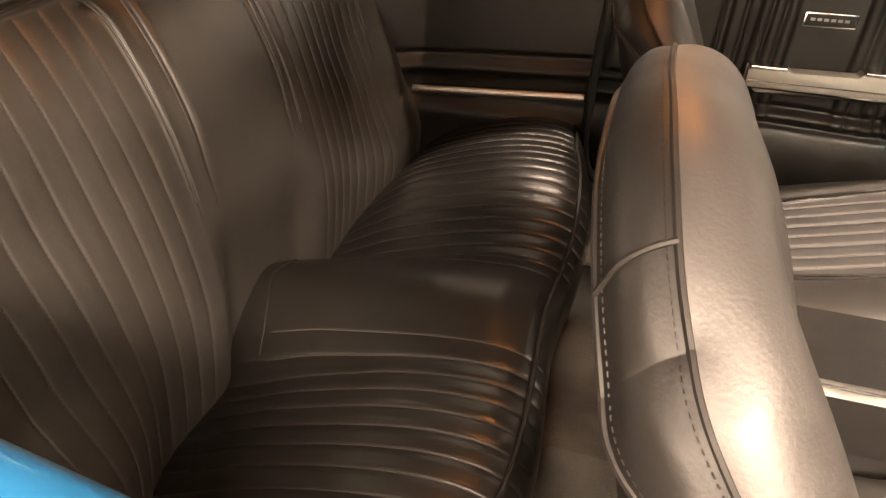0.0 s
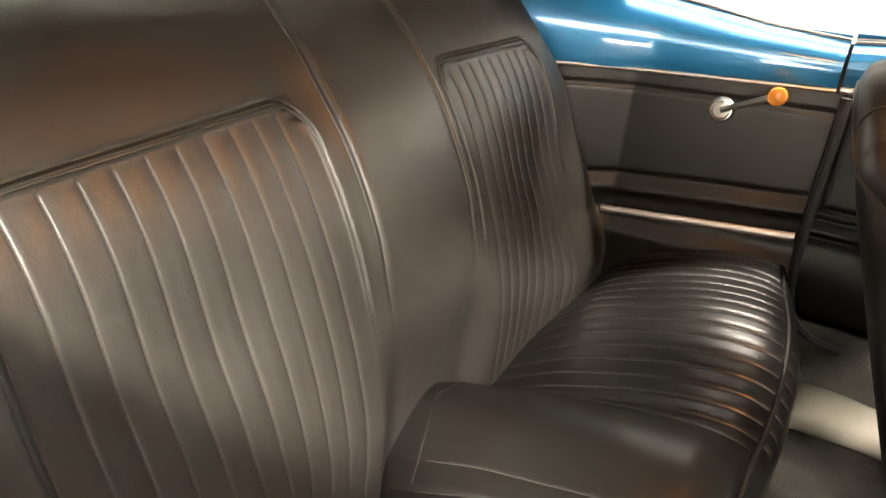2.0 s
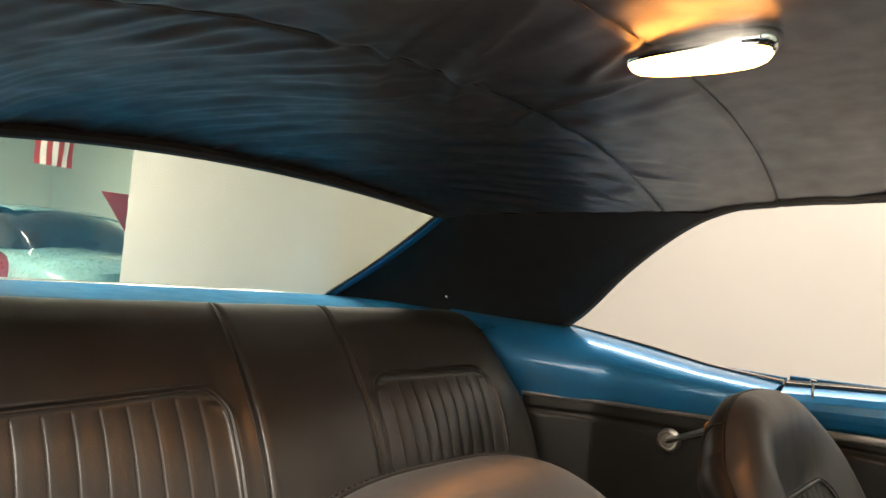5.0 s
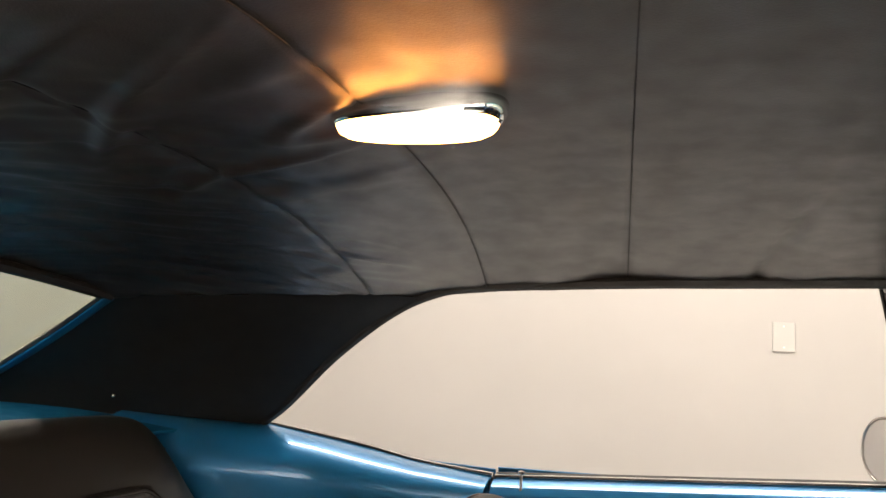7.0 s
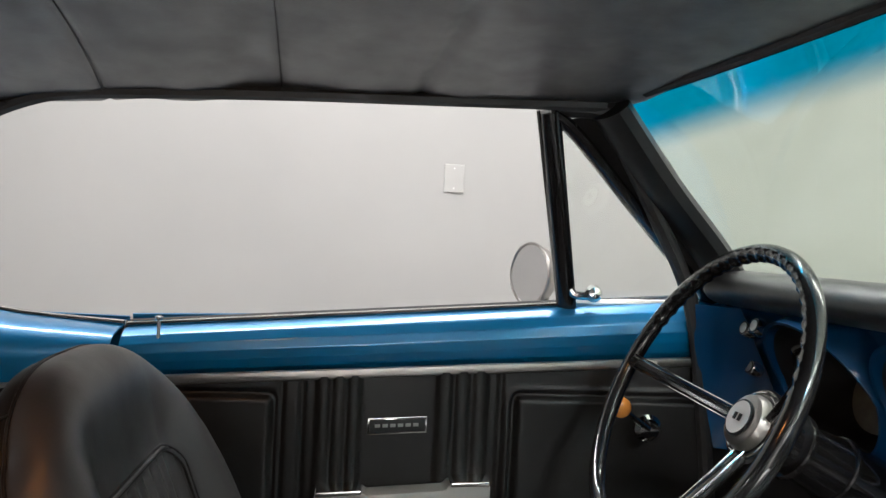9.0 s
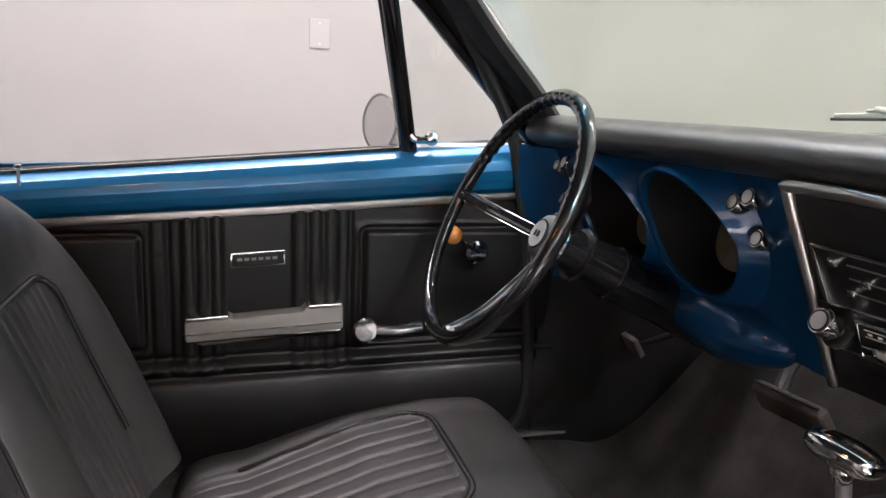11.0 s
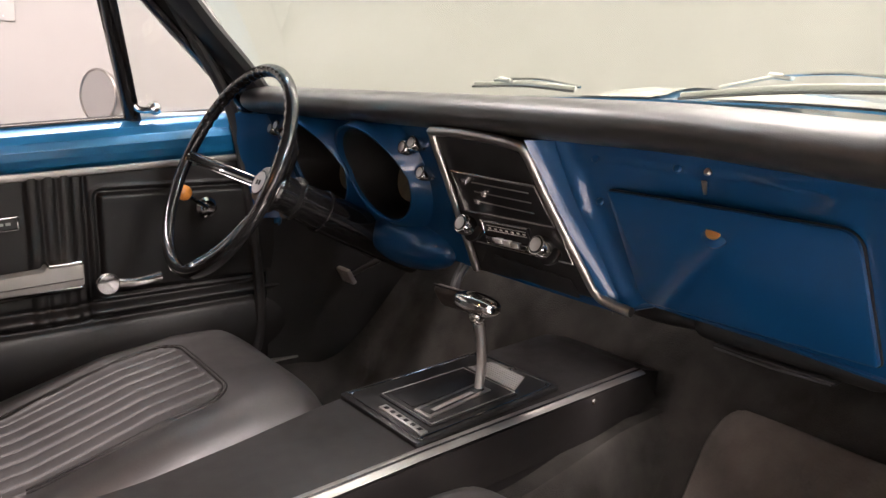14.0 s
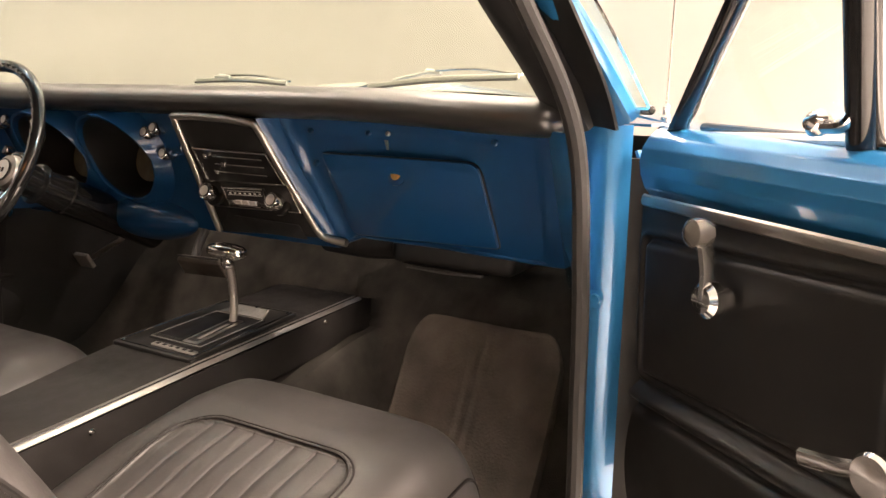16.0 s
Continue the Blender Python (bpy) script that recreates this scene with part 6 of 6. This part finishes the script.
sp = part("shift_plate", mesh_bm("shift_plate", prism(rounded([(0.998, 0.100), (1.274, 0.104), (1.280, -0.082), (1.000, -0.092)], 0.006, 3), 0.006, plate_at(0.001), 0.002), BLACK_GLOSS), con, "glossy black shift plate")
frame_line = [(u, w, con_z(u) + 0.0072) for u, w in ((1.007, 0.092), (1.266, 0.096), (1.271, -0.074), (1.008, -0.084))]
part("plate_trim", mesh_of("plate_trim", *tube(frame_line, 0.0012, 6, closed=True), CHROME), sp, "thin bright trim line")
part("shift_gate", mesh_bm("shift_gate", prism(rounded([(1.040, 0.058), (1.205, 0.060), (1.207, -0.066), (1.041, -0.070)], 0.004, 3), 0.009, plate_at(0.001), 0.0015), BLACK_SATIN), sp)
gate_line = [(u, w, con_z(u) + 0.0104) for u, w in ((1.044, 0.054), (1.201, 0.056), (1.203, -0.062), (1.045, -0.066))]
part("gate_trim", mesh_of("gate_trim", *tube(gate_line, 0.0009, 6, closed=True), BRUSHED), sp, "thin bright trim line")
part("gate_well", mesh_bm("gate_well", prism(rounded([(1.054, 0.046), (1.190, 0.048), (1.190, -0.008), (1.054, -0.010)], 0.003, 3), 0.0105, plate_at(0.001), 0.0005), BLACK_GLOSS), sp)
part("gate_slot", mesh_bm("gate_slot", prism(rounded([(1.050, -0.017), (1.178, -0.003), (1.180, -0.036), (1.052, -0.052)], 0.002, 2), 0.0108, plate_at(0.001), 0.0006), POLISHED), sp, "bright slotted gate")
part("slot", mesh_bm("slot", prism(rounded([(1.056, -0.023), (1.172, -0.010), (1.173, -0.030), (1.058, -0.045)], 0.002, 2), 0.0114, plate_at(0.001), 0.0003), BLACK_SATIN), sp, "dark slot of the lever")
part("slot_liner", mesh_bm("slot_liner", prism(rounded([(1.068, -0.033), (1.150, -0.022), (1.151, -0.030), (1.069, -0.041)], 0.001, 2), 0.0119, plate_at(0.001), 0.0003), ARMREST), sp, "worn grey liner in the slot")
part("gear_strip", mesh_bm("gear_strip", prism(rounded([(1.018, 0.024), (1.031, 0.024), (1.030, -0.078), (1.017, -0.079)], 0.001, 2), 0.0085, plate_at(0.001), 0.0006), BRUSHED), sp, "bright gear position strip")
for k in range(6):
    part("gear_mark", mesh_bm("gear_mark", block(0.006, 0.007, 0.0008, 0, at=(1.0245, 0.013 - 0.016 * k, con_z(1.0245) + 0.0099)), BLACK_SATIN), sp)
for u, w in ((1.012, 0.086), (1.260, 0.090), (1.265, -0.068), (1.013, -0.086), (1.262, 0.010)):
    part("plate_screw", mesh_of("plate_screw", *lathe([(0.0035, 0), (0.0035, 0.001), (0.002, 0.002)], 10), CHROME), sp, m=pose(u, w, con_z(u) + 0.0068))
for k in range(8):
    x = 1.213 + 0.0058 * k
    part("cover_slat", mesh_bm("cover_slat", block(0.0044, 0.108 - 0.004 * k, 0.003, 0.001, at=(x, 0.002 + 0.0012 * k, con_z(x) + 0.0085)), PRINT_GREY), sp, "grey ribbed cover slat")
shift = thing("shift_lever", "chrome shift lever with a polished T handle", "shift lever")
part("lever", mesh_of("lever", *tube(spline([(1.169, -0.018, 0.600), (1.172, -0.020, 0.65), (1.162, -0.026, 0.70), (1.148, -0.031, 0.742)], 8), 0.0075, 12), BRUSHED), shift)


def handle_fn(a, b):
    """Long faceted oval, blunt at both ends."""
    t, u = 2 * math.pi * b, math.pi * (a - 0.5)
    cu = math.cos(u) ** 0.55 if math.cos(u) > 0 else 0.0
    e = 0.75
    cx, cz = math.copysign(abs(math.cos(t)) ** e, math.cos(t)), math.copysign(abs(math.sin(t)) ** e, math.sin(t))
    l = math.sin(u) * 0.036
    return (1.148 + 0.020 * cu * cx + 0.15 * l, -0.031 - l, 0.752 + 0.0145 * cu * cz - 0.06 * l)


v, f = sheet(handle_fn, 28, 24)
part("t_handle", mesh_of("t_handle", v, f, CHROME, sharp=0), shift, "polished chrome T handle")
part("collar", mesh_of("collar", *lathe([(0.010, -0.006), (0.012, 0.0), (0.011, 0.010), (0.0085, 0.014)], 20), CHROME), shift, m=oriented((1.150, -0.030, 0.730), (-0.3, -0.1, 1)))

# ---------------------------------------------------------------- pedals
ped = thing("brake_pedal", "wide black rubber brake pedal on a curved arm", "pedal")
part("pad", mesh_bm("pad", block(0.022, 0.125, 0.052, 0.008, 3), MAT), ped, "worn brownish rubber pad", m=pose(1.385, 0.285, 0.640, 0, -35, 8))
for k in range(4):
    part("pad_rib", mesh_bm("pad_rib", block(0.004, 0.115, 0.005, 0.0015), RUBBER), ped, m=pose(1.3745 - 0.007 * (k - 1.5) * 0.57 * 1.4, 0.284, 0.6475 + 0.011 * (k - 1.5), 0, -35, 8))
part("arm", mesh_of("arm", *tube(spline([(1.395, 0.325, 0.645), (1.425, 0.345, 0.672), (1.45, 0.342, 0.715), (1.46, 0.33, 0.77)], 6), 0.011, 10), STEEL), ped)
gas = thing("accelerator_pedal", "black rubber accelerator pedal leaning on the toe board", "pedal")
part("pad", mesh_bm("pad", block(0.016, 0.055, 0.16, 0.006, 3), RUBBER), gas, m=pose(1.435, 0.165, 0.46, 0, 48, 0))
ped = thing("parking_brake_pedal", "small black parking brake pedal", "pedal")
part("pad", mesh_bm("pad", block(0.012, 0.05, 0.04, 0.003), ARMREST), ped, m=pose(1.33, 0.640, 0.620, 0, -30, 0))
part("arm", mesh_of("arm", *tube(spline([(1.345, 0.640, 0.62), (1.34, 0.57, 0.655), (1.345, 0.506, 0.69), (1.40, 0.47, 0.74)], 6), 0.006, 8), POLISHED), ped)

# wipers, antenna
WIPERS = [((1.50, 0.404, 1.066), (1.50, 0.311, 1.078), (1.49, 0.115, 1.062)),
          ((1.50, -0.097, 1.056), (1.50, -0.255, 1.088), (1.31, -0.52, 1.070))]
for a, k, b in WIPERS:
    wp = thing("windshield_wiper", "chrome windshield wiper resting on the cowl", "wiper", "windshield wipers")
    a, k, b = Vector(a), Vector(k), Vector(b)
    part("pivot", mesh_of("pivot", *lathe([(0.012, 0), (0.012, 0.02), (0.008, 0.03), (0.003, 0.033)], 16), CHROME), wp, m=pose(b.x + 0.02, b.y, b.z - 0.080))
    part("bracket", mesh_bm("bracket", block(0.012, 0.036, 0.009, 0.003, 3), BRUSHED), wp, m=pose(k.x, k.y, k.z - 0.002, 6, 0, 0))
    part("arm", mesh_of("arm", *tube(spline([tuple(k), tuple(k.lerp(b, 0.5) + Vector((0.008, 0, 0.008))), tuple(b + Vector((0.012, 0, 0.003)))], 8), 0.0024, 8), CHROME), wp)
    part("strut", mesh_of("strut", *tube([tuple(k), tuple(a.lerp(b, 0.20) + Vector((0.004, 0, 0.010)))], 0.0026, 8), BRUSHED), wp)
    mid = a.lerp(b, 0.5) + Vector((0.01, 0, 0.006))
    part("blade", mesh_of("blade", *tube(spline([tuple(a), tuple(mid), tuple(b)], 10), 0.0034, 8, flat=(0.0024, 0.0046)), BRUSHED), wp)
    part("rubber", mesh_of("rubber", *tube(spline([tuple(a + Vector((-0.006, 0, -0.005))), tuple(mid + Vector((-0.006, 0, -0.006))), tuple(b + Vector((-0.006, 0, -0.005)))], 10), 0.0025, 6), RUBBER), wp)
ant = thing("radio_antenna", "thin chrome radio antenna on the fender", "antenna", place=(1.50, -0.712, 0.962))
part("base", mesh_of("base", *lathe([(0.017, -0.02), (0.016, 0.010), (0.0125, 0.018), (0.0125, 0.026), (0.009, 0.030), (0.009, 0.046), (0.006, 0.050), (0.006, 0.064), (0.003, 0.068)], 20), CHROME), ant)
part("mast", mesh_of("mast", *tube([(0, 0, 0.05), (-0.006, 0.0, 0.85)], 0.0018, 8), CHROME), ant)

# ---------------------------------------------------------------- floor mat and things under the dashboard
fmat = thing("floor_mat", "worn brownish black moulded floor mat on the carpet", "floor mat")


def mat_fn(a, b):
    x, y = lerp(0.98, 1.515, a), lerp(-0.215, -0.575, b)
    d = box_dist(x, y, 0.985, 1.510, -0.570, -0.220, 0.05)
    base = Vector(carpet_fn((x + 0.10) / 1.88, (y + 0.745) / 1.49))
    rib = 0.0065 * (ridge(y + 0.372, 0.007) + ridge(y + 0.398, 0.007) + 0.5 * ridge(y + 0.42, 0.006)) * smooth01((x - 1.08) / 0.05) * smooth01((1.50 - x) / 0.03)
    return base + Vector((-0.006, 0, (-0.02 + 0.032 * smooth01((0.004 - d) / 0.012)) + rib + 0.004 * ridge(d + 0.008, 0.006)))


v, f = sheet(mat_fn, 150, 110)
part("mat_sheet", mesh_of("mat_sheet", v, f, MAT), fmat)

hvac = thing("heater_box", "black plastic heater box under the dashboard", "heater")
part("case", mesh_bm("case", block(0.17, 0.27, 0.055, 0.02, 4, at=(1.485, -0.35, 0.736)), RUBBER), hvac)
part("seam_flange", mesh_bm("seam_flange", block(0.13, 0.17, 0.005, 0.002, at=(1.465, -0.34, 0.707)), RUBBER), hvac)
part("bracket", mesh_of("bracket", *tube([(1.397, -0.26, 0.706), (1.399, -0.345, 0.703), (1.401, -0.42, 0.705)], 0.0016, 6), STEEL), hvac, "thin steel bracket edge")
part("duct", mesh_of("duct", *tube(spline([(1.45, -0.23, 0.735), (1.452, -0.13, 0.725), (1.46, -0.02, 0.725)], 6), 0.026, 14), RUBBER), hvac)

# added pale roll, standing in for an unidentified bright strip on the floor
roll = thing("pale_floor_roll", "pale beige roll added for the bright strip on the rear floor", "cloth")
v, f = sheet(lambda a, b: (lerp(0.29, 0.62, a), 0.555 + (0.045 + 0.006 * math.sin(a * 9)) * math.cos(2 * math.pi * b), 0.312 + 0.04 * math.sin(2 * math.pi * b) + 0.004 * math.sin(a * 7)), 24, 20)
part("cloth", mesh_of("cloth", v, f, BEIGE), roll)

# ---------------------------------------------------------------- next bay: parked cars, hanging flag and pennant
def parked_car(x, y, paint, label, turn):
    c = thing("parked_car", label, "car", "parked cars in the next bay", place=(x, y, 0))
    c.rotation_euler = (0, 0, radians(turn))

    def hull(a, b):
        u, t = 2 * a - 1, b * math.pi
        nose = (1 - abs(u) ** 6) ** 0.4
        return (2.3 * u, -0.92 * math.cos(t) * (0.6 + 0.4 * nose), 0.30 + (0.62 + 0.04 * math.cos(u * 2)) * math.sin(t) ** 0.35 * (0.35 + 0.65 * nose))

    v, f = sheet(hull, 40, 24)
    part("body", mesh_of("body", v, f, paint), c)

    def cab(a, b):
        u, t = 2 * a - 1, b * math.pi
        nose = max(0, 1 - abs(u) ** 4) ** 0.6
        return (-0.25 + 1.25 * u, -0.72 * math.cos(t) * (0.8 + 0.2 * nose), 0.88 + 0.50 * nose * math.sin(t) ** 0.4)

    v, f = sheet(cab, 28, 20)
    part("cabin_glass", mesh_of("cabin_glass", v, f, BLACK_LACQUER), c, "dark glass cabin")
    v, f = sheet(lambda a, b: (-0.25 + 0.72 * (2 * a - 1), 0.60 * (2 * b - 1), 1.388 - 0.05 * (2 * a - 1) ** 4 - 0.03 * (2 * b - 1) ** 4), 14, 10, 0.02)
    part("roof", mesh_of("roof", v, f, paint), c)
    for wx in (-1.42, 1.38):
        for wy in (-0.80, 0.80):
            w = part("wheel", mesh_of("wheel", *lathe([(0.20, -0.10), (0.31, -0.09), (0.33, -0.05), (0.33, 0.05), (0.31, 0.09), (0.20, 0.10)], 28), RUBBER), c, m=oriented((wx, wy, 0.33), (0, math.copysign(1, wy), 0)))
            part("rim", mesh_of("rim", *lathe([(0.19, 0.06), (0.19, 0.09), (0.05, 0.105)], 24), CHROME), w, "chrome wheel rim", m=Matrix())
    for wx, dim in ((2.22, 0), (-2.22, 0)):
        part("bumper", mesh_of("bumper", *tube(spline([(wx * 0.94, -0.80, 0.48), (wx * 1.01, -0.4, 0.48), (wx * 1.01, 0.4, 0.48), (wx * 0.94, 0.80, 0.48)], 6), 0.05, 8), CHROME), c)
    return c


parked_car(-8.75, 2.95, TEAL, "teal classic car parked in the next bay", 2)
parked_car(-8.6, 0.3, DARK_RED, "dark red classic car parked in the next bay", 80)

flag = thing("hanging_flag", "red and white striped flag hanging from the ceiling", "flag", place=(-7.5, 2.43, 2.36))
for k in range(7):
    mt = RED if k % 2 == 0 else FLAG_WHITE
    v, f = sheet(lambda a, b: (0.02 * math.sin(6 * b + k), lerp(0.055 * k, 0.055 * (k + 1), a) - 0.20, -0.95 * b + 0.38), 3, 12, 0.003)
    part("stripe", mesh_of("stripe", v, f, mt), flag)
pen = thing("pennant", "dark red triangular pennant on the wall", "pennant", place=(-7.5, 3.20, 1.60))
part("cloth", mesh_bm("cloth", prism([(-0.25, 0.0), (0.33, 0.0), (0.06, -0.42)], 0.01, lambda u, w, h: (h, u, w), 0.0), RED, smooth=False), pen)
